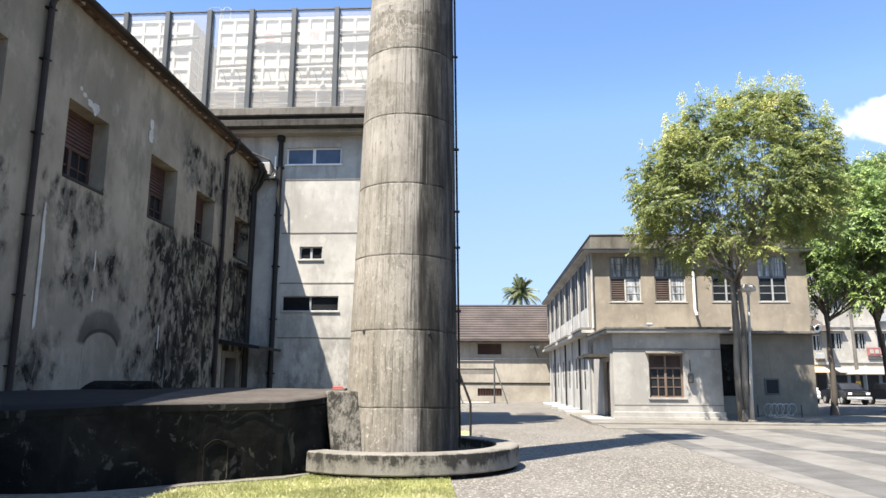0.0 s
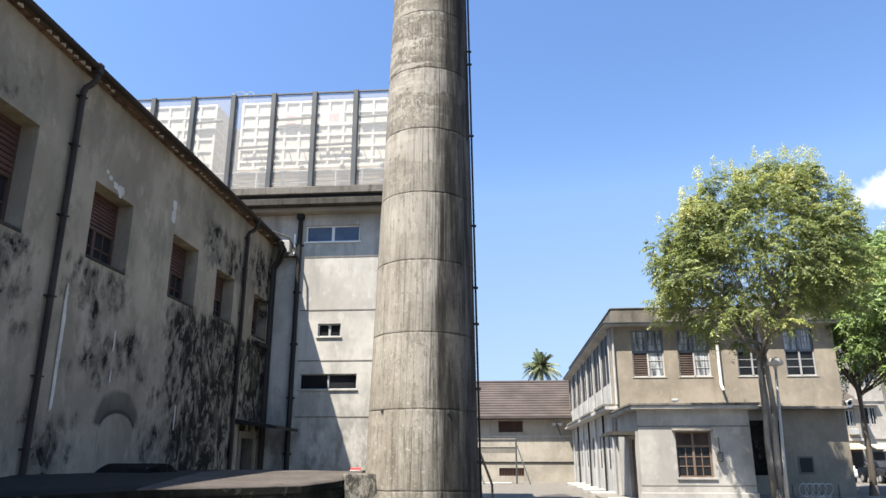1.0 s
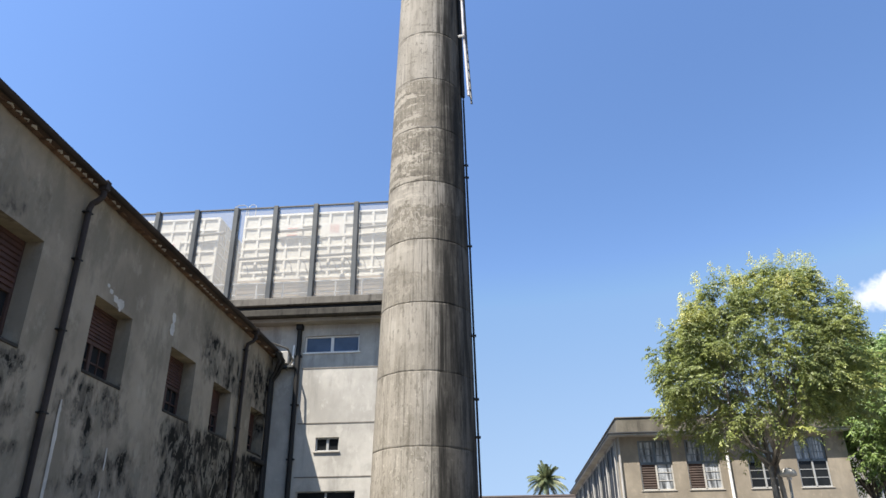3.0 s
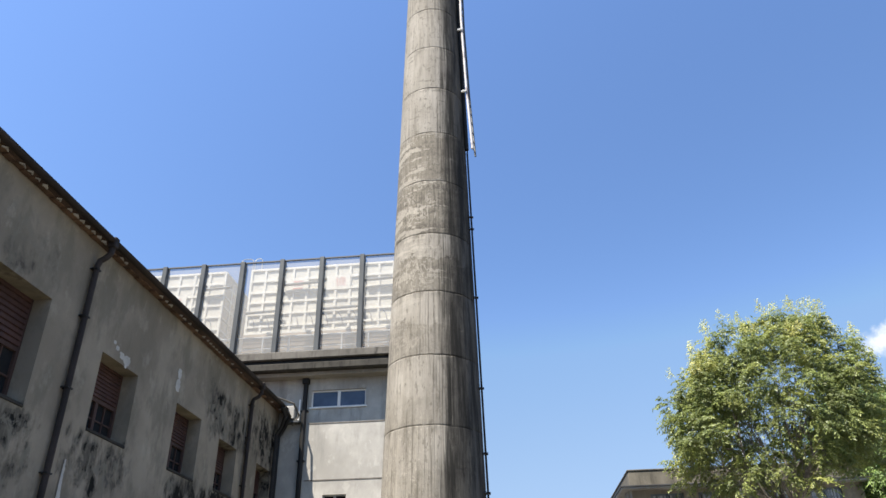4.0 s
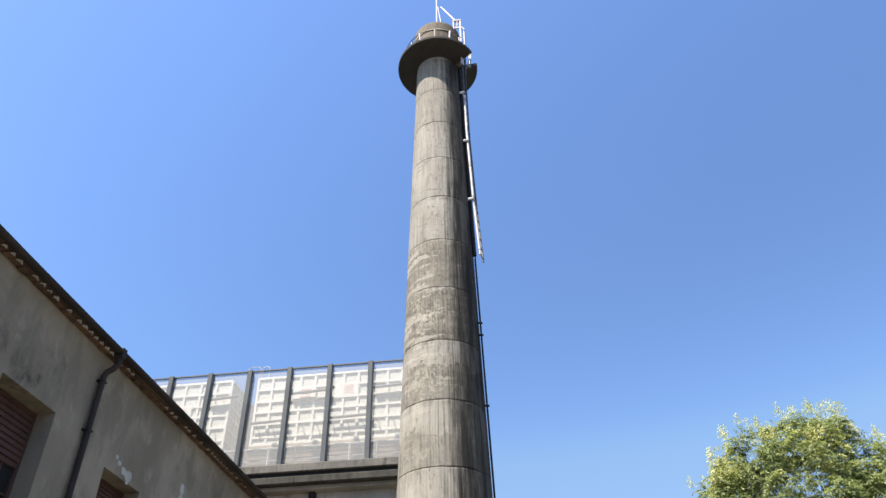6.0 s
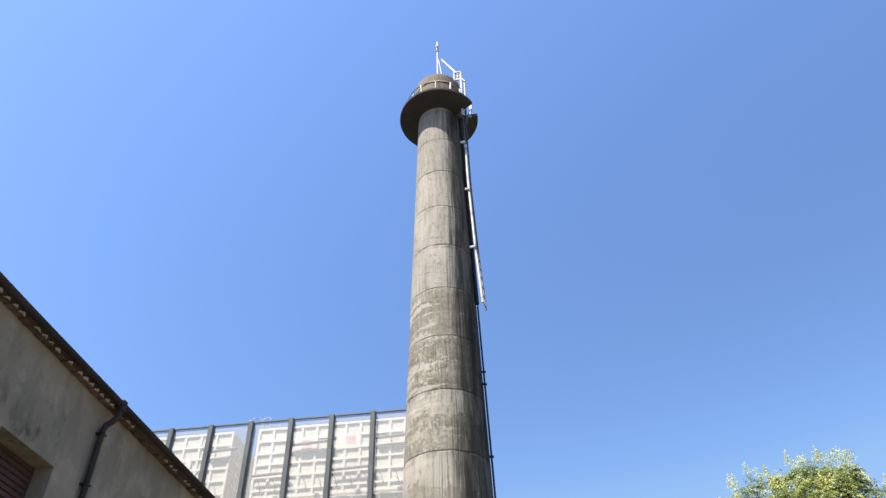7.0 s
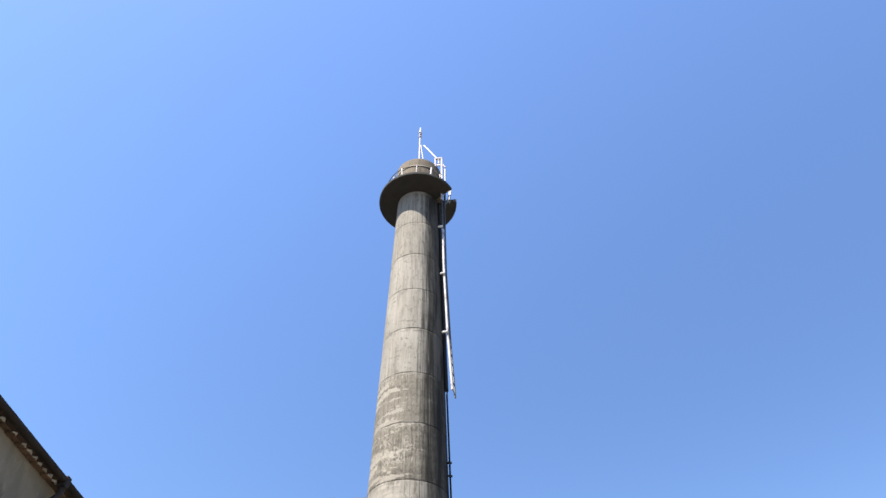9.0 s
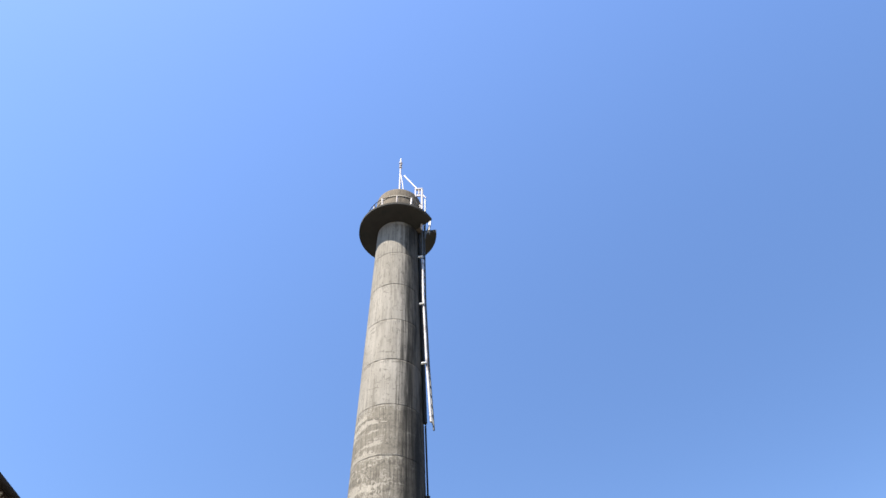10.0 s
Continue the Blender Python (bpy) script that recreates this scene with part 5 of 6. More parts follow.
def office_window(parent, x0, x1, z0, z1, board):
    """Upper pair of blue-grey sashes, lower pair in white: a shutter board and a glazed sash."""
    y = YF + 0.12
    zm, xm = z0 + (z1 - z0) * 0.53, (x0 + x1) / 2
    bm = bmesh.new()
    for a, b, c, e in ((x0, x0 + 0.07, zm, z1), (x1 - 0.07, x1, zm, z1), (xm - 0.05, xm + 0.05, zm, z1), (x0, x1, z1 - 0.07, z1), (x0, x1, zm - 0.04, zm + 0.07)):
        box(a, b, y - 0.04, y + 0.04, c, e, 0.006, bm)
    w = part("window", bm, M["bluegrey"], parent, "sash window with blue-grey upper and paler lower frames")
    for a, b in ((x0 + 0.07, xm - 0.05), (xm + 0.05, x1 - 0.07)):
        part("pane", box(a, b, y + 0.01, y + 0.02, zm + 0.07, z1 - 0.07), M["curtain"], w)
        for k in (1, 2):
            zz = zm + 0.07 + (z1 - zm - 0.14) * k / 3
            part("glazing_bar", box(a, b, y - 0.01, y + 0.01, zz - 0.015, zz + 0.015), M["bluegrey"], w)
        part("glazing_bar", box((a + b) / 2 - 0.015, (a + b) / 2 + 0.015, y - 0.012, y + 0.008, zm + 0.07, z1 - 0.07), M["bluegrey"], w)
    bm = bmesh.new()
    for a, b, c, e in ((x0, x0 + 0.06, z0, zm - 0.04), (x1 - 0.06, x1, z0, zm - 0.04), (xm - 0.04, xm + 0.04, z0, zm - 0.04), (x0 + 0.06, x1 - 0.06, z0, z0 + 0.06)):
        box(a, b, y - 0.06, y + 0.03, c, e, 0.006, bm)
    part("sash", bm, M["lime" if board else "zinc"], w, "painted lower sash frame")
    if board:
        part("shutter_board", box(x0 + 0.06, xm - 0.04, y - 0.01, y + 0.01, z0 + 0.07, zm - 0.04), M["shutter"], w, "brown slatted board behind the sash")
        for k in range(9):
            zz = z0 + 0.10 + (zm - z0 - 0.2) * k / 9
            part("slat", profile_x([(y - 0.035, zz), (y - 0.012, zz + 0.05), (y - 0.012, zz + 0.085), (y - 0.04, zz + 0.02)], x0 + 0.065, xm - 0.045), M["board"], w)
    else:
        part("pane", box(x0 + 0.06, xm - 0.04, y - 0.01, y + 0.002, z0 + 0.07, zm - 0.04), M["glass"], w)
        for k in (1, 2):
            zz = z0 + 0.07 + (zm - z0 - 0.11) * k / 3
            part("glazing_bar", box(x0 + 0.06, xm - 0.04, y - 0.03, y - 0.005, zz - 0.014, zz + 0.014), M["zinc"], w)
    part("pane", box(xm + 0.04, x1 - 0.06, y - 0.01, y + 0.002, z0 + 0.07, zm - 0.04), M["curtain" if board else "glass"], w)
    for k in (1, 2):
        zz = z0 + 0.07 + (zm - z0 - 0.11) * k / 3
        part("glazing_bar", box(xm + 0.04, x1 - 0.06, y - 0.03, y - 0.005, zz - 0.014, zz + 0.014), M["lime" if board else "zinc"], w)
    part("sill", box(x0 - 0.06, x1 + 0.06, YF - 0.03, YF + 0.1, z0 - 0.045, z0 - 0.003, 0.01), M["cement"], w)


def office():
    b = thing("office_building", (10, 42, 0), "two-storey ochre and grey rendered office building", "building")
    ups = [(6.11, 7.59), (8.24, 9.71), (10.94, 12.3), (13.12, 14.46)]
    bm = pierced(XO, 15.4, 3.94, 7.74, 0.3, [(a, c, 5.35, 7.57) for a, c in ups], lambda u, v, d: (u, YF + d, v))
    part("upper_wall", bm, M["ochre"], b)
    for a, c in ups:
        office_window(b, a, c, 5.35, 7.57, a < 9)
    bm = pierced(9.46, 15.4, -0.1, 3.80, 0.3, [(11.0, 12.5, 0.95, 3.35), (13.09, 13.7, 1.05, 1.74)], lambda u, v, d: (u, YF + d, v))
    part("lower_wall", bm, M["cement_dark"], b)
    part("recess", box(11.0, 12.5, YF + 0.1, YF + 0.14, 0.95, 3.35), M["tar"], b, "dark recessed opening")
    v = part("vent", box(13.05, 13.74, YF - 0.03, YF + 0.1, 1.01, 1.78, 0.01), M["duct"], b, "grey steel wall hatch")
    part("grille", box(13.13, 13.66, YF - 0.05, YF - 0.032, 1.09, 1.70), M["rubber"], v)
    part("string_course", box(9.45, 15.55, YF - 0.62, YF + 0.1, 3.80, 3.94, 0.02), M["concrete"], b, "projecting concrete canopy slab")
    part("cornice", box(XO - 0.36, 15.55, YF - 0.50, 58.6, 7.74, 7.82, 0.012), M["lime"], b, "thin pale projecting eave slab")
    part("eave_edge", box(XO - 0.40, 15.6, YF - 0.54, 58.6, 7.82, 7.89, 0.01), M["tar_edge"], b, "dark eave edge")
    part("parapet", box(XO + 0.08, 15.3, YF - 0.05, 58, 7.89, 8.61, 0.02), M["grimy"], b, "weathered parapet")
    part("parapet_cap", box(XO + 0.04, 15.34, YF - 0.09, 58.04, 8.612, 8.67, 0.012), M["ledge"], b, "dark parapet coping")
    # east and rear closing walls
    part("east_wall", box(15.1, 15.4, YF + 0.3, 58, -0.1, 7.74), M["ochre"], b)
    part("rear_wall", box(XO, 15.4, 57.7, 58, -0.1, 7.74), M["ochre"], b)
    # flank with bays
    bays = [YF + 0.5 + 3.3 * k for k in range(7)]
    ups = []
    for y in bays:
        ups += [(y + 0.15, y + 1.62, 5.2, 7.6), (y + 1.72, y + 3.18, 5.2, 7.6)]
    downs = [(y + 0.5, y + 1.5, 0.12, 2.9) for y in bays] + [(y + 1.9, y + 2.7, 1.1, 2.9) for y in bays]
    part("flank_wall", pierced(YF + 0.3, 57.7, 4.0, 7.74, 0.28, ups, lambda u, v, d: (XO + d, u, v)), M["lime"], b)
    part("flank_wall", pierced(YF + 0.3, 57.7, -0.1, 3.82, 0.28, downs, lambda u, v, d: (XO + d, u, v)), M["lime"], b)
    for y0, y1, z0, z1 in ups + downs:
        bm = bmesh.new()
        for a, c, e, f in ((y0, y0 + 0.07, z0, z1), (y1 - 0.07, y1, z0, z1), (y0 + 0.07, y1 - 0.07, z1 - 0.08, z1), (y0 + 0.07, y1 - 0.07, z0, z0 + 0.08), (y0 + 0.07, y1 - 0.07, z0 + (z1 - z0) * 0.55, z0 + (z1 - z0) * 0.55 + 0.06)):
            box(XO + 0.012, XO + 0.07, a, c, e, f, 0.005, bm)
        w = part("flank_window" if z0 > 0.5 else "flank_door", bm, M["dim_matt" if z0 > 3 else "lime"], b)
        part("pane", box(XO + 0.028, XO + 0.043, y0 + 0.07, y1 - 0.07, z0 + 0.08, z1 - 0.08), M["curtain" if z0 < 0.5 else "dim_matt"], w)
    for k, y in enumerate(bays):
        p = part("downpipe", tube([(XO - 0.06, y, 7.73), (XO - 0.06, y, 4.02)], 0.038, 8), M["lime"], b, "white downpipe")
        part("lower_pipe", tube([(XO - 0.1, y, 3.8), (XO - 0.1, y, 0.1)], 0.055, 8), M["pipe" if k % 2 else "zinc"], p, "dark lower downpipe")
    part("flank_slab", box(XO - 0.55, XO + 0.05, YF - 0.6, 57.7, 3.82, 3.97, 0.015), M["lime"], b, "white canopy slab along the flank")
    for y0, y1 in ((YF - 0.6, YF + 3.0), (YF + 5.0, YF + 10.5), (YF + 12, YF + 20)):
        part("slab_cap", box(XO - 0.62, XO - 0.1, y0, y1, 3.972, 4.10, 0.015), M["concrete"], b, "grey cement cap on the canopy slab")
    for k, y in enumerate(bays[:5]):
        part("door_step", box(XO - 1.15, XO, y + 0.3, y + 1.9, -0.02, 0.16, 0.02), M["cement"], b, "pale cement door step")
    part("front_downpipe", tube([(10.05, YF - 0.12, 7.74), (10.05, YF - 0.12, 4.95), (10.1, YF - 0.2, 4.7)], 0.065, 8), M["white"], b, "white plastic downpipe")
    part("corner_downpipe", tube([(XO + 0.08, YF - 0.1, 7.74), (XO + 0.08, YF - 0.1, 4.1)], 0.055, 8), M["lime"], b, "white downpipe")
    for x, h in ((10.2, 10.2), (10.75, 11.3)):
        part("antenna_pole", tube([(x, YF + 0.5, 8.6), (x, YF + 0.5, h)], 0.07, 6), M["white"], b, "white roof pole")
    # porch block
    px0, px1 = 5.2, 9.46
    win = (6.6, 7.95, 0.97, 2.68)
    part("porch_wall", pierced(px0, px1, -0.1, 3.52, 0.3, [win], lambda u, v, d: (u, YP + d, v)), M["cement"], b)
    part("porch_side", pierced(YP + 0.3, YF - 0.02, -0.1, 3.52, 0.3, [(YP + 0.95, YP + 2.5, 0.12, 2.45)], lambda u, v, d: (px0 + d, u, v)), M["cement"], b)
    part("porch_east", box(px1 - 0.3, px1, YP + 0.3, YF - 0.02, -0.1, 3.52), M["cement"], b)
    part("porch_plinth", box(px0 - 0.06, px1 + 0.06, YP - 0.07, YP - 0.004, -0.05, 0.42, 0.02), M["cement"], b)
    part("porch_plinth", box(px0 - 0.09, px1 + 0.09, YP - 0.10, YP - 0.074, -0.05, 0.22, 0.01), M["cement"], b)
    part("porch_groove", box(px0 - 0.004, px1 + 0.004, YP - 0.012, YP + 0.05, 2.86, 2.90), M["concrete"], b)
    part("porch_groove", box(px0 - 0.004, px1 + 0.004, YP - 0.010, YP + 0.05, 0.66, 0.69), M["concrete"], b)
    part("porch_roof", box(px0 - 0.28, px1 + 0.3, YP - 0.34, YF - 0.03, 3.52, 3.66, 0.015), M["cement"], b, "flat grey porch roof slab")
    part("porch_eave", box(px0 - 0.33, px1 + 0.35, YP - 0.39, YF - 0.03, 3.66, 3.75, 0.012), M["ledge"], b, "dark roof edge")
    d = part("porch_door", box(px0 + 0.16, px0 + 0.22, YP + 0.97, YP + 2.48, 0.13, 2.43, 0.01), M["wood"], b, "brown wooden porch door standing in shade")
    for a in (YP + 1.05, YP + 1.8):
        part("panel", box(px0 + 0.13, px0 + 0.16, a, a + 0.6, 0.35, 1.0), M["wood"], d)
        part("panel", box(px0 + 0.13, px0 + 0.16, a, a + 0.6, 1.15, 2.15), M["wood"], d)
    part("door_canopy", profile_x([(YP + 0.7, 2.58), (YP + 3.4, 2.58), (YP + 3.4, 2.68), (YP + 0.7, 2.72)], px0 - 1.0, px0 + 0.0), M["mould"], b, "dark stained concrete door canopy")
    part("porch_step", box(px0 - 1.0, px0, YP + 0.3, YP + 2.6, -0.02, 0.13, 0.02), M["cement"], b)
    # porch window: brown frame, louvred head, three rows of four panes
    x0, x1, z0, z1 = win
    y = YP + 0.16
    bm = bmesh.new()
    for a, c, e, f in ((x0, x0 + 0.07, z0, z1), (x1 - 0.07, x1, z0, z1), (x0 + 0.07, x1 - 0.07, z0, z0 + 0.06), (x0 + 0.07, x1 - 0.07, z1 - 0.06, z1), (x0 + 0.07, x1 - 0.07, z0 + 1.12, z0 + 1.2)):
        box(a, c, y - 0.04, y + 0.04, e, f, 0.006, bm)
    w = part("porch_window", bm, M["frame"], b, "brown wooden window of twelve dark panes")
    part("mullion", box((x0 + x1) / 2 - 0.045, (x0 + x1) / 2 + 0.045, y - 0.045, y + 0.03, z0 + 0.06, z1 - 0.06, 0.006), M["frame"], w)
    part("louvre", box(x0 + 0.07, x1 - 0.07, y - 0.01, y + 0.02, z0 + 1.2, z1 - 0.06), M["shutter"], w)
    for k in range(5):
        zz = z0 + 1.23 + k * 0.085
        part("slat", profile_x([(y - 0.04, zz), (y - 0.01, zz + 0.03), (y - 0.01, zz + 0.07), (y - 0.042, zz + 0.01)], x0 + 0.07, x1 - 0.07), M["board"], w)
    for i in range(4):
        for j in range(3):
            a = x0 + 0.07 + (x1 - x0 - 0.14) * i / 4
            e = z0 + 0.06 + 1.06 * j / 3
            part("pane", box(a + 0.015, a + (x1 - x0 - 0.14) / 4 - 0.015, y, y + 0.012, e + 0.015, e + 1.06 / 3 - 0.015), M["glass"], w)
    for i in range(1, 4):
        a = x0 + 0.07 + (x1 - x0 - 0.14) * i / 4
        part("glazing_bar", box(a - 0.018, a + 0.018, y - 0.02, y + 0.015, z0 + 0.06, z0 + 1.12), M["frame"], w)
    for j in range(1, 3):
        e = z0 + 0.06 + 1.06 * j / 3
        part("glazing_bar", box(x0 + 0.07, x1 - 0.07, y - 0.025, y + 0.014, e - 0.018, e + 0.018), M["frame"], w)
    part("sill", box(x0 - 0.06, x1 + 0.1, YP - 0.06, YP + 0.1, z0 - 0.08, z0 - 0.003, 0.01), M["cement"], w)
    part("hood", profile_x([(YP - 0.22, z1 + 0.02), (YP + 0.0, z1 + 0.06), (YP + 0.0, z1 + 0.12), (YP - 0.22, z1 + 0.05)], x0 - 0.12, x1 + 0.06), M["concrete"], w, "thin cement window hood")
    s = thing("wall_lantern", (8.2, YP - 0.1, 1.6), "grey metal wall lantern beside the porch window", "wall lamp")
    part("bracket", tube([(8.2, YP, 2.45), (8.2, YP - 0.1, 2.42), (8.2, YP - 0.12, 1.95)], 0.022, 6), M["steel"], s)
    part("lantern", box(8.09, 8.30, YP - 0.23, YP - 0.02, 1.55, 1.92, 0.04), M["steel"], s)
    f = thing("roof_floodlight", (6.65, YP - 0.2, 3.75), "small grey floodlight on the porch roof edge", "floodlight")
    part("head", box(6.55, 6.80, YP - 0.26, YP - 0.08, 3.81, 3.92, 0.03), M["zinc"], f)
    part("foot", tube([(6.65, YP - 0.18, 3.74), (6.65, YP - 0.18, 3.84)], 0.04, 6), M["zinc"], f)
    h = thing("horn_speaker", (15.28, YF - 0.5, 4.14), "white horn loudspeaker with a dark throat under the building corner", "loudspeaker")
    part("horn", lathe(0, 0, [(0.03, 0.0), (0.06, 0.12), (0.11, 0.22), (0.22, 0.31), (0.24, 0.32), (0.22, 0.33), (0.09, 0.24), (0.02, 0.02)], 20), M["white"], h, smooth=True)
    part("throat", tube([(0, 0, 0.19), (0, 0, 0.3)], 0.11, 14), M["tar"], h, "dark throat")
    part("driver", tube([(0, 0, -0.14), (0, 0, 0.02)], 0.09, 12), M["steel"], h)
    for c in h.children:
        c.matrix_parent_inverse = Matrix.Identity(4)
    h.rotation_euler = (radians(112), 0, radians(20))
    h.scale = (0.85, 0.85, 0.85)
    part("arm", box(15.2, 15.34, YF - 0.44, YF - 0.3, 3.945, 4.08), M["steel"], b)


office()


# ---- tile-roofed shed at the back of the yard ----
def shed():
    YS = 57.2
    b = thing("store_shed", (1, YS + 4, 0), "cream rendered store shed with a brown tiled roof", "building")
    holes = [(-0.49, 1.4, 3.65, 4.5), (-0.5, 1.4, 0.42, 1.0)]
    part("wall", pierced(-6, 8, -0.1, 4.65, 0.3, holes, lambda u, v, d: (u, YS + d, v)), M["cream"], b)
    for x0, x1, z0, z1 in holes:
        w = part("vent", box(x0, x1, YS + 0.2, YS + 0.24, z0, z1), M["wood"], b, "brown barred vent opening")
        n = 9
        for k in range(n + 1):
            x = x0 + (x1 - x0) * k / n
            part("bar", box(x - 0.03, x + 0.03, YS + 0.05, YS + 0.1, z0, z1), M["shutter"], w)
    part("band", box(-6, 8, YS - 0.05, YS, 1.34, 1.46), M["pipe"], b, "dark painted band")
    part("head_band", box(-6, 8, YS - 0.03, YS - 0.002, 3.3, 3.38), M["lime"], b)
    part("roof", profile_x([(YS - 0.6, 4.72), (YS + 6, 8.05), (YS + 12, 4.72), (YS + 12, 4.6), (YS + 6, 7.9), (YS - 0.6, 4.6)], -6.5, 8.3), M["tile"], b)
    for k in range(14):
        y = YS - 0.55 + 6.4 * k / 14
        z = 4.76 + 3.33 * (y - YS + 0.6) / 6.6
        part("tile_course", profile_x([(y, z - 0.03), (y, z + 0.09), (y + 0.46, z + 0.24), (y + 0.46, z + 0.16)], -6.5, 8.3), M["tile"], b)
    part("ridge", tube([(-6.5, YS + 6, 8.1), (8.3, YS + 6, 8.1)], 0.14, 8), M["tile"], b)
    part("gutter", tube([(-6.5, YS - 0.66, 4.66), (8.3, YS - 0.66, 4.66)], 0.09, 8), M["gutter"], b)
    part("gable", box(-6, 8, YS + 11.6, YS + 11.9, -0.1, 4.6), M["cream"], b)
    f = thing("floodlight", (4.0, YS - 0.3, 4.1), "double grey floodlight on the shed wall", "floodlight")
    for x in (3.78, 4.22):
        part("head", box(x - 0.14, x + 0.14, YS - 0.5, YS - 0.26, 4.12, 4.36, 0.05), M["zinc"], f)
    part("arm", tube([(4.0, YS, 4.2), (4.0, YS - 0.35, 4.2), (4.3, YS - 0.2, 3.4)], 0.05, 6), M["steel"], f)
    g = thing("steel_frame", (0.3, YS - 4, 0), "upright steel goal-like frame with slanted props", "frame")
    y = 52.0
    for x in (-2.4, 0.75):
        part("upright", tube([(x, y, 0), (x, y, 3.0)], 0.06, 8), M["steel"], g)
        part("prop", tube([(x + 0.05, y, 2.6), (x + 0.9, y - 0.9, 0.02)], 0.045, 6), M["steel"], g)
    for z in (2.98, 2.45):
        part("crossbar", tube([(-2.4, y, z), (0.75, y, z)], 0.055, 8), M["concrete"], g)
    part("board", box(-2.35, 0.7, y - 0.02, y + 0.02, 2.05, 2.4), M["concrete"], g)
    part("foot", box(-1.9, 0.4, y - 0.4, y + 0.4, 0.0, 0.1, 0.02), M["cement"], g)


shed()


# ---- cloud ----
def cloud():
    g = Graph("sunlit_cloud", 1.0)
    x, y, z = g.xyz()
    u, v = g.math("DIVIDE", g.math("SUBTRACT", x, 1020.0), 290.0), g.math("DIVIDE", g.math("SUBTRACT", g.math("SUBTRACT", z, 580.0), g.math("MULTIPLY", g.math("SUBTRACT", x, 1000.0), 0.16)), 66.0)
    r = g.math("ADD", g.math("MULTIPLY", u, u), g.math("MULTIPLY", v, v))
    r = g.math("ADD", r, g.math("MULTIPLY", g.math("SUBTRACT", g.noise(0.012, 6, rough=0.6), 0.5), 1.3))
    em, tr, mx = g.n.new("ShaderNodeEmission"), g.n.new("ShaderNodeBsdfTransparent"), g.n.new("ShaderNodeMixShader")
    em.inputs["Color"].default_value, em.inputs["Strength"].default_value = (0.93, 0.96, 1.0, 1.0), 0.5
    g.l.new(g.ramp(r, 1.0, 0.62), mx.inputs[0])
    g.l.new(tr.outputs[0], mx.inputs[1])
    g.l.new(em.outputs[0], mx.inputs[2])
    g.l.new(mx.outputs[0], g.n["Material Output"].inputs["Surface"])
    bm = bmesh.new()
    bm.faces.new([bm.verts.new(p) for p in ((600, 1500, 420), (1300, 1500, 420), (1300, 1500, 760), (600, 1500, 760))])
    tagged(part("backdrop_cloud", bm, g.m), "single white fair-weather cloud in the blue sky", "cloud", kind="structure")


cloud()


# ---- trees ----
def leaf_mesh(name, spots, size, rng, mat, droop=0.3):
    """Many folded leaves; spots: centre, spread and count of each clump."""
    cs = np.concatenate([np.clip(rng.normal(0, 1, (n, 3)), -1.7, 1.7) * np.array(s) + np.array(c) for c, s, n in spots])
    n = len(cs)
    out = cs - np.concatenate([np.repeat(np.array(c)[None], m, 0) for c, s, m in spots])
    out /= np.linalg.norm(out, axis=1)[:, None] + 1e-6
    up = out * 0.5 + rng.normal(0, 0.5, (n, 3)) + np.array([-0.25, -0.35, 0.75])      # blades face out of their clump
    up /= np.linalg.norm(up, axis=1)[:, None]
    d = np.cross(up, rng.normal(0, 1, (n, 3)))
    d[:, 2] -= droop
    d /= np.linalg.norm(d, axis=1)[:, None]
    w = np.cross(up, d)
    w /= np.linalg.norm(w, axis=1)[:, None]
    L = (size * rng.uniform(0.6, 1.4, n))[:, None]
    v = np.stack([cs, cs + d * L * 0.5 + w * L * 0.2 + up * L * 0.06, cs + d * L, cs + d * L * 0.5 - w * L * 0.2 + up * L * 0.06], 1).reshape(-1, 3)
    k = np.arange(n) * 4
    faces = np.concatenate([np.stack([k, k + 1, k + 2], 1), np.stack([k, k + 2, k + 3], 1)])
    me = bpy.data.meshes.new(name)
    me.from_pydata(v.tolist(), [], faces.tolist())
    me.materials.append(mat)
    return me


def limb(bm, a, b, r0, r1, rng, bend=0.12):
    a, b = Vector(a), Vector(b)
    pts, rs, L = [], [], (b - a).length
    off = Vector((rng.uniform(-1, 1), rng.uniform(-1, 1), 0)) * bend * L
    for k in range(6):
        s = k / 5
        pts.append(a.lerp(b, s) + off * math.sin(math.pi * s) + Vector((rng.uniform(-1, 1), rng.uniform(-1, 1), 0)) * 0.01 * L)
        rs.append(r0 + (r1 - r0) * s)
    tube(pts, rs, 7, bm)
    return pts


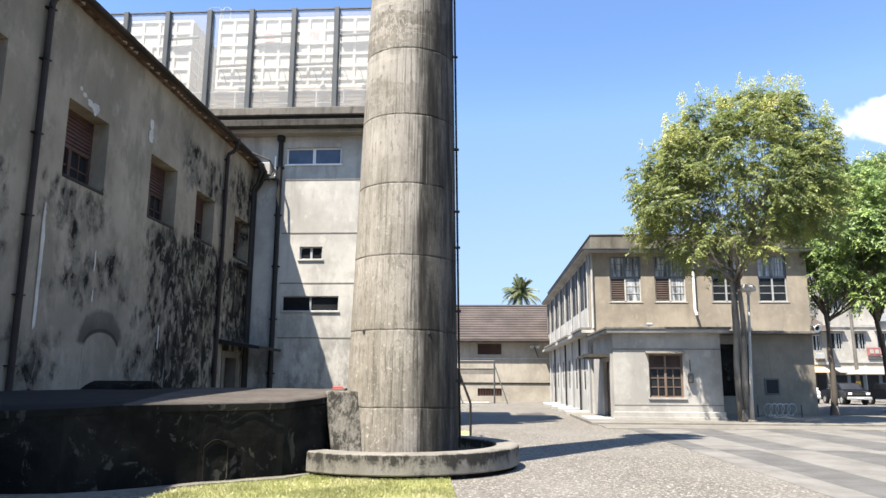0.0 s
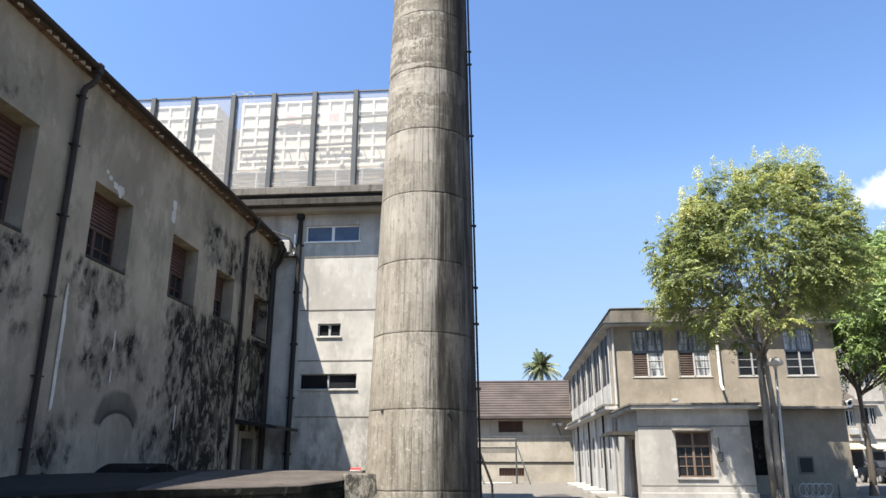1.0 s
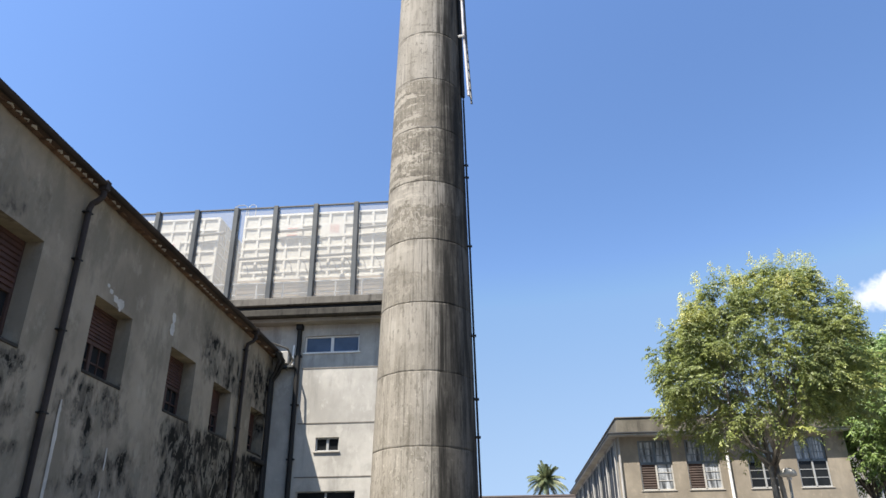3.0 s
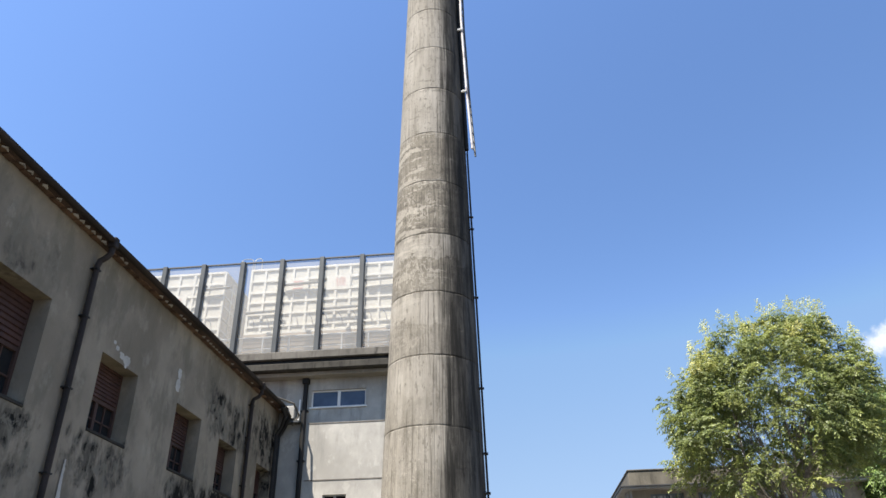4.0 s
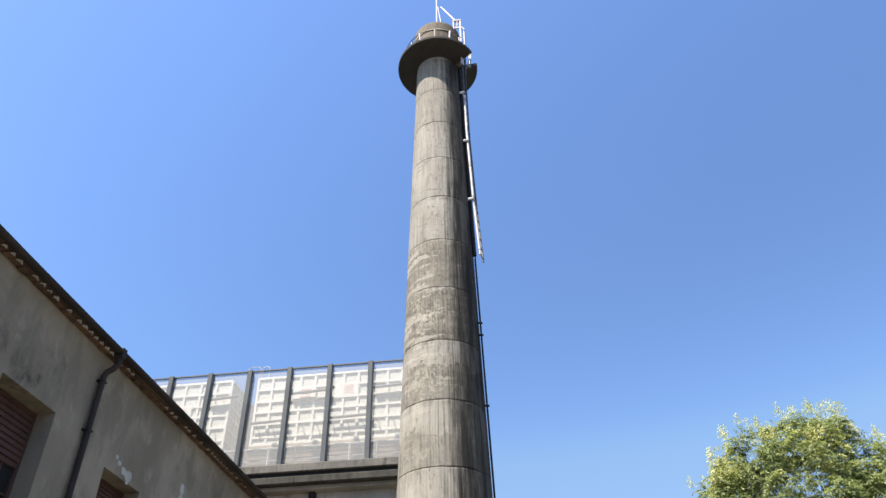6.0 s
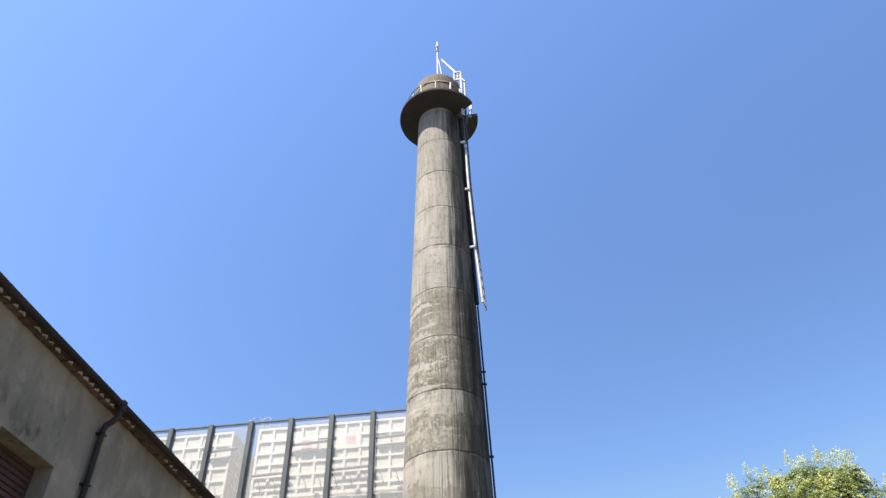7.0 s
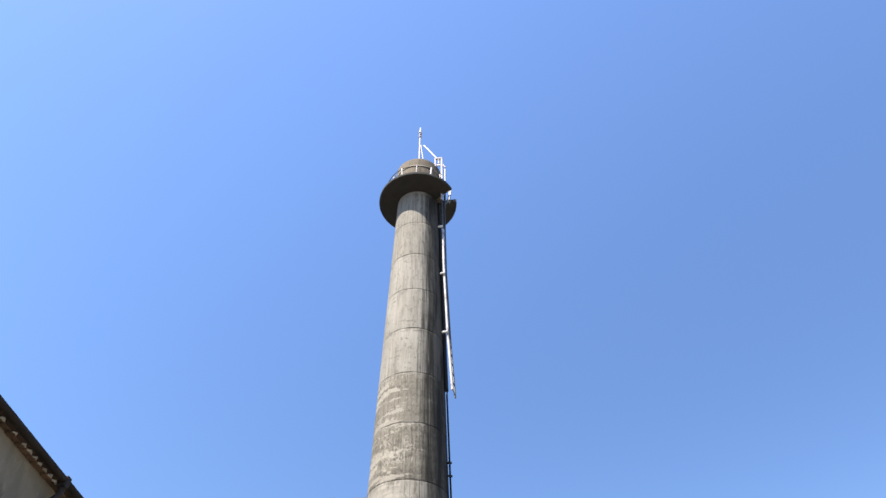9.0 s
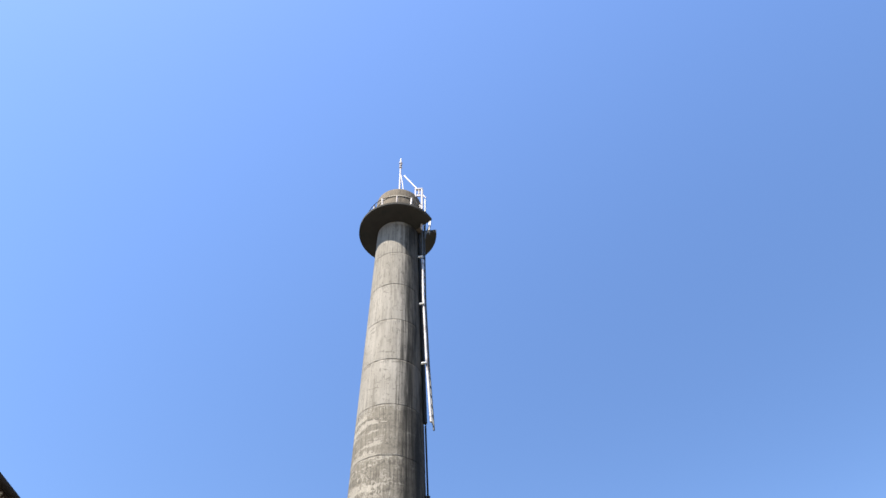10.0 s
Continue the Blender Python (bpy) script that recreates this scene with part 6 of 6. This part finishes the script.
def spray_mesh(name, sprays, pairs, size, rng, mat):
    """Drooping pinnate leaves; sprays: foot, direction and length of each stalk. Every leaflet is a folded blade."""
    o, d, L = (np.array(k, float) for k in zip(*sprays))
    n = len(o)
    d /= np.linalg.norm(d, axis=1)[:, None]
    vs = []
    for j in range(pairs):
        s = 0.12 + 0.88 * (j + rng.uniform(-0.2, 0.2, n)) / (pairs - 1)
        at = o + d * (L * s)[:, None]
        at[:, 2] -= 0.55 * L * s * s
        side = np.cross(d, np.array([0.0, 0.0, 1.0]) + rng.normal(0, 0.25, (n, 3)))
        side /= np.linalg.norm(side, axis=1)[:, None] + 1e-6
        for sg in (-1, 1):
            go = side * sg * 0.9 + d * 0.45 + rng.normal(0, 0.28, (n, 3))
            go[:, 2] -= 0.75
            go /= np.linalg.norm(go, axis=1)[:, None]
            wide = np.cross(go, np.array([-0.2, -0.3, 1.0]) + rng.normal(0, 0.45, (n, 3)))
            wide /= np.linalg.norm(wide, axis=1)[:, None] + 1e-6
            fold = np.cross(wide, go)
            l = (size * rng.uniform(0.7, 1.3, n))[:, None]
            vs.append(np.stack([at, at + go * l * 0.45 + wide * l * 0.2 + fold * l * 0.05, at + go * l, at + go * l * 0.45 - wide * l * 0.2 + fold * l * 0.05], 1))
    v = np.concatenate(vs).reshape(-1, 3)
    k = np.arange(len(v) // 4) * 4
    faces = np.concatenate([np.stack([k, k + 1, k + 2], 1), np.stack([k, k + 2, k + 3], 1)])
    me = bpy.data.meshes.new(name)
    me.from_pydata(v.tolist(), [], faces.tolist())
    me.materials.append(mat)
    return me


def tree(base, stems, centre, radii, seed, label, leafmat, clumps, sprays, size, r=0.2, shoots=0, bark="bark", shear=0.0, bare=0.0, clump=0.8):
    """stems: the fork points that the trunk's stems reach. bare: share of the lower middle left open to show the limbs."""
    rng, nr = random.Random(seed), np.random.default_rng(seed)
    t = thing("tree", base, label, "tree", "street trees")
    bm = bmesh.new()
    for k, top in enumerate(stems):
        limb(bm, Vector(base) + Vector((0.14 * (k - (len(stems) - 1) / 2), 0.05 * k, -0.05)), Vector(top), r, r * 0.6, rng, 0.03)
    tube([Vector(base) + Vector((0, 0, -0.05)), Vector(base) + Vector((0, 0, 0.12)), Vector(base) + Vector((0, 0, 0.5))], [r * 1.9, r * 1.5, r * 1.1], 9, bm)
    part("trunk", bm, M[bark], t, smooth=True)
    cen, heads = Vector(centre), []
    tries = 0
    while len(heads) < clumps and tries < 20000:
        tries += 1
        p = Vector((rng.gauss(0, 1), rng.gauss(0, 1), rng.gauss(0, 1))).normalized()
        if p.z < (-0.5 if abs(p.x) > 0.6 else -0.72):
            continue
        k = rng.uniform(0.28, 1.0) ** 0.4
        if bare and p.z < -0.12 and abs(p.x) < 0.55 and rng.random() < bare:
            continue
        lump = 1.0 + 0.12 * noise.noise(p * 2.3 + Vector((seed, 0, 0)))
        q = Vector((p.x * radii[0], p.y * radii[1], p.z * radii[2])) * k * lump
        c = cen + q + Vector((shear * q.z, 0, 0))
        if all((c - h[0]).length > clump * 0.62 for h in heads):
            heads.append((c, p, k))
    # limbs fan out from the forks, and twigs run to the clumps nearest to each
    for k in range(12):
        bm = bmesh.new()
        foot = Vector(stems[k % len(stems)])
        near = sorted(heads, key=lambda h: abs(math.atan2(h[0].x - cen.x, h[0].y - cen.y) - (-3.0 + 6.0 * k / 11)) + 0.25 * abs(h[2] - 0.75))
        goal = near[rng.randrange(4)][0]
        goal = foot.lerp(goal, 0.8)
        goal.z = max(goal.z, foot.z + 0.8)
        pts = limb(bm, foot, goal, r * 0.42, r * 0.12, rng, 0.07)
        for h in near[k % 3:16:2]:
            o2 = pts[rng.randrange(1, 5)]
            p2 = limb(bm, o2, h[0], r * 0.13, r * 0.04, rng, 0.10)
            for _ in range(3):
                o3 = p2[rng.randrange(3, 6)]
                limb(bm, o3, o3 + Vector((rng.uniform(-1, 1), rng.uniform(-1, 1), rng.uniform(-0.5, 1))) * clump * 0.7, r * 0.06, r * 0.025, rng, 0.1)
        part("limb", bm, M[bark], t, smooth=True)
    stalks, blooms = [], []
    for c, p, k in heads:
        out = Vector((p.x, p.y, max(p.z, -0.15) + 0.15)).normalized()
        grow = rng.uniform(0.75, 1.25)
        for _ in range(int(sprays * grow)):
            a = Vector((rng.gauss(0, 1), rng.gauss(0, 1), rng.gauss(0, 0.8)))
            foot = c + a.normalized() * clump * grow * rng.uniform(0.05, 0.55)
            way = out * 0.55 + a.normalized() * 0.9 + Vector((0, 0, 0.15))
            stalks.append((tuple(foot), tuple(way), clump * rng.uniform(0.45, 0.85)))
        if shoots and p.z > 0.3 and k > 0.75 and rng.random() < 0.2 + 0.6 * p.z:
            for _ in range(rng.randrange(1, 4)):
                foot = c + out * clump * 0.5 + Vector((rng.uniform(-0.35, 0.35), rng.uniform(-0.35, 0.35), rng.uniform(0.0, 0.3)))
                for j in range(4):
                    blooms.append((tuple(foot + Vector((0, 0, 0.12 * j))), (0.10 - 0.02 * j, 0.10 - 0.02 * j, 0.05), int(shoots * (1.1 - 0.2 * j))))
    link("crown", spray_mesh("crown", stalks, 7, size, nr, leafmat), t)
    if blooms:
        tagged(link("young_growth", leaf_mesh("young_growth", blooms, size * 0.55, nr, M["bloom"]), t, "pale yellow shoots"), kind="stuff")
    return t


tree((9.95, 28.55, 0.1), ((9.86, 28.4, 5.5), (10.12, 28.55, 5.9), (9.98, 28.75, 5.2)), (10.0, 28.05, 9.03), (3.93, 3.6, 3.93), 11, "broad bright green street tree with pale yellow shoots", M["leaf"], 365, 28, 0.125, 0.135, 34, "bark", 0.14, 0.42, 0.58)
tree((16.72, 35.8, 0.0), ((17.0, 36.2, 4.6), (16.75, 36.0, 5.2)), (18.3, 37.2, 8.3), (4.5, 4.0, 4.4), 23, "dense dark green street tree with a forked trunk", M["leaf2"], 260, 24, 0.18, 0.14, 0, "bark_dark", 0.0, 0.3, 0.8)
tree((22.2, 41.0, 0.0), ((22.0, 41.2, 5.0),), (22.6, 41.5, 10.0), (5.2, 4.6, 4.6), 37, "green street tree beside the car park", M["leaf2"], 260, 24, 0.2, 0.2, 6, "bark_dark", 0.0, 0.3, 0.85)


def palm():
    rng = random.Random(2)
    bx, by, top = 3.95, 76.0, 11.0
    t = thing("palm_tree", (bx, by, 0), "palm tree rising behind the shed roof", "palm tree")
    part("trunk", tube([(bx, by, 0), (bx + 0.2, by, 5), (bx, by, top)], [0.28, 0.22, 0.18], 10), M["bark"], t)
    for k in range(48):
        a, e = rng.uniform(0, 6.28), rng.uniform(-0.45, 1.35)
        L = rng.uniform(1.3, 2.3)
        pts = []
        for j in range(7):
            s = j / 6
            h = L * s
            pts.append(Vector((bx + math.cos(a) * h * math.cos(e), by + math.sin(a) * h * math.cos(e), top + h * math.sin(e) - 0.9 * s * s * math.cos(e))))
        bm = bmesh.new()
        tube(pts, [0.035] * 6 + [0.01], 5, bm)
        for j in range(1, 7):
            for q in range(3):
                p = pts[j - 1].lerp(pts[j], q / 3)
                d = (pts[j] - pts[j - 1]).normalized()
                side = d.cross(Vector((0, 0, 1))).normalized()
                for sg in (-1, 1):
                    w = 0.5 * (1 - 0.5 * j / 6)
                    v = [bm.verts.new(p), bm.verts.new(p + d * 0.16), bm.verts.new(p + side * sg * w + d * 0.35 + Vector((0, 0, -0.25)))]
                    bm.faces.new(v)
        part("frond", bm, M["palm"], t)


palm()


# ---- yard fittings ----
def street_lamp():
    x, y = 10.1, 28.15
    t = thing("street_lamp", (x, y, 0.1), "pale grey post lamp with a domed head", "street lamp")
    part("pole", tube([(x, y, 0.1), (x + 0.04, y, 1.2), (x + 0.2, y, 5.1)], [0.085, 0.062, 0.045], 12), M["post"], t, smooth=True)
    part("base_plate", lathe(x, y, [(0.02, 0.1), (0.17, 0.1), (0.16, 0.16), (0.1, 0.2), (0.02, 0.2)], 20), M["concrete"], t)
    part("head", lathe(x + 0.17, y - 0.06, [(0.02, 5.04), (0.26, 5.06), (0.30, 5.10), (0.285, 5.19), (0.21, 5.29), (0.10, 5.35), (0.02, 5.365)], 24), M["lime"], t, "white domed lamp head", True)
    part("collar", tube([(x + 0.195, y, 4.95), (x + 0.2, y - 0.04, 5.09)], 0.085, 10), M["zinc"], t)


street_lamp()


def bike_rack():
    t = thing("bike_rack", (12.8, 32.4, 0.1), "chrome spiral bicycle rack on the cement walk", "bike rack")
    pts = []
    for k in range(5 * 24 + 1):
        a = 2 * math.pi * k / 24
        pts.append((12.2 + 1.25 * k / 120 + 0.24 * math.sin(a), 32.4 + 0.10 * math.cos(a), 0.40 - 0.27 * math.cos(a)))
    part("spiral", tube(pts, 0.026, 7), M["zinc"], t, smooth=True)
    for x in (11.9, 13.75):
        part("post", tube([(x, 32.4, 0.1), (x, 32.4, 0.62)], 0.03, 8), M["steel"], t)


bike_rack()


def yard_rail():
    t = thing("pipe_handrail", (-0.4, 20.9, 0), "black pipe handrail behind the chimney", "handrail")
    part("pipe", tube([(-0.75, 20.9, 1.9), (-0.42, 20.9, 1.05), (-0.39, 20.9, 0.95), (-0.39, 20.9, 0.0)], 0.035, 8), M["pipe"], t)
    part("post", tube([(-0.75, 20.95, 0.0), (-0.75, 20.95, 1.95)], 0.035, 8), M["pipe"], t)
    s = thing("warning_board", (-3.4, 18.5, 0), "small red and white barrier board", "barrier")
    part("board", box(-4.2, -3.9, 19.9, 19.94, 1.25, 1.42, 0.01), M["red"], s)
    part("stripe", box(-4.2, -3.9, 19.88, 19.898, 1.32, 1.36), M["white"], s)
    part("post", box(-4.07, -4.03, 19.92, 19.96, 0.0, 1.3), M["zinc"], s)


yard_rail()


# ---- street beyond: cars and houses ----
def pickup(x, y, turn, label, paint):
    t = thing("car", (0, 0, 0), label, "car", "parked cars")
    prof = [(-2.25, 0.45), (-2.28, 0.95), (-1.25, 1.03), (-0.72, 1.50), (-0.55, 1.55), (0.62, 1.56), (0.85, 1.5), (1.0, 1.05), (2.2, 1.0), (2.25, 0.45)]
    bm = profile_y(prof, -0.85, 0.85)
    bmesh.ops.bevel(bm, geom=bm.edges[:], offset=0.05, segments=2, affect="EDGES")
    body = part("body", bm, paint, t)
    part("windscreen", profile_y([(-1.21, 1.075), (-0.76, 1.475), (-0.78, 1.495), (-1.24, 1.095)], -0.7, 0.7), M["dim_matt"], body)
    for s in (-1, 1):
        part("side_window", box(-0.72, 0.78, min(s * 0.845, s * 0.862), max(s * 0.845, s * 0.862), 1.1, 1.48), M["glass"], body)
        part("headlight", box(-2.30, -2.24, s * 0.62 - 0.14, s * 0.62 + 0.14, 0.72, 0.88, 0.02), M["white"], body)
    part("bumper", box(-2.36, -2.22, -0.85, 0.85, 0.38, 0.58, 0.03), M["zinc"], body)
    part("grille", box(-2.30, -2.26, -0.42, 0.42, 0.7, 0.9), M["rubber"], body)
    for s in (-1, 1):
        part("wing_mirror", box(-1.0, -0.88, s * 0.96 - 0.09, s * 0.96 + 0.09, 1.02, 1.18, 0.03), paint, body)
    part("plate", box(-2.38, -2.35, -0.2, 0.2, 0.45, 0.57), M["white"], body)
    for wx in (-1.4, 1.4):
        for s in (-1, 1):
            w = part("wheel", tube([(wx, s * 0.66, 0.33), (wx, s * 0.88, 0.33)], 0.33, 20), M["rubber"], t)
            part("rim", tube([(wx, s * 0.86, 0.33), (wx, s * 0.895, 0.33)], 0.2, 14), M["zinc"], w)
    t.location, t.rotation_euler = (x, y, 0), (0, 0, radians(turn))
    return t


pickup(27.0, 56.0, 88, "black parked pickup car with a grey bumper", M["black"])
pickup(29.4, 54.0, 92, "black parked car beside the street trees", M["black"])
pickup(25.0, 58.8, 80, "white parked car half hidden by the office corner", M["white"])


def house(x0, x1, y, h, wall, label, floors, cols, roof=False, awning=None, depth=9):
    t = thing("house", ((x0 + x1) / 2, y, 0), label, "house", "houses along the street")
    holes = []
    for f in range(floors):
        for c in range(cols):
            w = (x1 - x0) / cols
            a = x0 + w * (c + 0.25)
            z = 0.4 + f * h / floors + (0.9 if f else 0.2)
            holes.append((a, a + w * 0.5, z, z + h / floors * 0.48))
    part("wall", pierced(x0, x1, -0.1, h, 0.25, holes, lambda u, v, d: (u, y + d, v)), wall, t)
    part("body", box(x0 + 0.02, x1 - 0.02, y + 0.9, y + depth, -0.1, h - 0.02), wall, t)
    for a, c, e, f in holes:
        bm = bmesh.new()
        for p, q, r, s in ((a, a + 0.1, e, f), (c - 0.1, c, e, f), (a + 0.1, c - 0.1, f - 0.1, f), (a + 0.1, c - 0.1, e, e + 0.1), ((a + c) / 2 - 0.05, (a + c) / 2 + 0.05, e + 0.1, f - 0.1)):
            box(p, q, y + 0.1, y + 0.2, r, s, 0, bm)
        w = part("window", bm, M["zinc"], t)
        part("pane", box(a + 0.1, c - 0.1, y + 0.15, y + 0.17, e + 0.1, f - 0.1), M["glass"], w)
        if e > 2.0:
            part("hood", box(a - 0.2, c + 0.2, y - 0.45, y - 0.003, f + 0.12, f + 0.22), M["cement"], w, "thin cement window hood")
            if (int(a * 7) + int(e)) % 2:
                part("condenser", box(a + 0.05, a + 0.85, y - 0.4, y - 0.01, e - 0.75, e - 0.2, 0.03), M["zinc"], t, "grey air-conditioner box")
            for k in range(1, 3):
                gx = a + (c - a) * k / 3
                part("grille_bar", box(gx - 0.02, gx + 0.02, y - 0.06, y - 0.02, e, f), M["zinc"], w)
    for f in range(1, floors):
        part("floor_band", box(x0 - 0.05, x1 + 0.05, y - 0.12, y - 0.004, f * h / floors, f * h / floors + 0.25), M["cement"], t, "grey floor band")
    part("drainpipe", tube([(x0 + 0.5, y - 0.12, h), (x0 + 0.5, y - 0.12, 0)], 0.07, 6), M["zinc"], t)
    if roof:
        part("roof", profile_x([(y - 0.7, h - 0.1), (y + depth / 2, h + 2.2), (y + depth + 0.5, h - 0.1)], x0 - 0.5, x1 + 0.5), M["tile"], t, "red-brown tiled roof")
    else:
        part("parapet", box(x0 - 0.15, x1 + 0.15, y - 0.15, y + 0.3, h, h + 0.5, 0.03), wall, t)
    if awning:
        part("awning", profile_x([(y, 3.1), (y - 1.6, 2.6), (y - 1.62, 2.52), (y, 2.95)], x0 + 0.4, x1 - 0.4), awning, t, "sloping shop awning")
    return t


house(28.5, 33.4, 72, 6.6, M["cream"], "cream two-storey house with a red-brown roof", 2, 3, True, M["yellowish"])
house(33.8, 40.5, 73, 14.0, M["far"], "white four-storey house with grey windows", 4, 3, False, M["cream"])
house(41.0, 52.0, 75, 12.5, M["far"], "pale four-storey apartment block with brown shopfronts", 4, 4, False, M["cement"], 12)
house(52.5, 70.0, 78, 16.0, M["far"], "tall pale apartment block behind the street", 5, 5, False, M["cement"], 12)


def shopfronts():
    for x0, x1, y, mat in ((28.8, 33.2, 72, "wood"), (34.2, 40.2, 73, "bluegrey"), (41.4, 51.6, 75, "wood")):
        t = thing("shopfront", ((x0 + x1) / 2, y - 0.2, 0), "dark shopfront under an awning at street level", "shopfront", "shopfronts along the street")
        part("panel", box(x0, x1, y - 0.12, y - 0.005, 0.0, 2.5), M[mat], t)
        n = 4
        for k in range(n):
            a = x0 + (x1 - x0) * (k + 0.12) / n
            part("shop_window", box(a, a + (x1 - x0) * 0.76 / n, y - 0.16, y - 0.121, 0.5, 2.3), M["glass"], t)


shopfronts()


def street_sign():
    t = thing("shop_sign", (38.5, 72.6, 4), "dull red shop sign with pale bars of lettering", "sign")
    part("board", box(37.6, 40.4, 72.6, 72.8, 4.2, 5.0, 0.03), M["signred"], t)
    for k in range(5):
        part("lettering", box(37.8 + k * 0.5, 38.15 + k * 0.5, 72.55, 72.6, 4.4, 4.8), M["far"], t)
    part("bracket", box(38.5, 38.7, 72.8, 73.02, 4.6, 4.8), M["steel"], t)
    p = thing("utility_pole", (31.1, 62, 0), "grey concrete utility pole with a yellow band", "utility pole")
    part("shaft", tube([(31.1, 62, 0), (31.0, 62, 8.5)], [0.16, 0.12], 10), M["concrete"], p)
    part("band", tube([(31.1, 62, 1.1), (31.09, 62, 1.7)], 0.17, 10), M["yellow"], p, "yellow warning band")
    u = thing("parasol", (31.8, 62, 0), "cream cafe parasol on the street", "parasol")
    part("canopy", lathe(31.8, 62, [(0.02, 3.0), (1.5, 2.3), (1.5, 2.26), (0.02, 2.95)], 12), M["cream"], u)
    part("pole", tube([(31.8, 62, 0), (31.8, 62, 3.0)], 0.03, 6), M["zinc"], u)


street_sign()
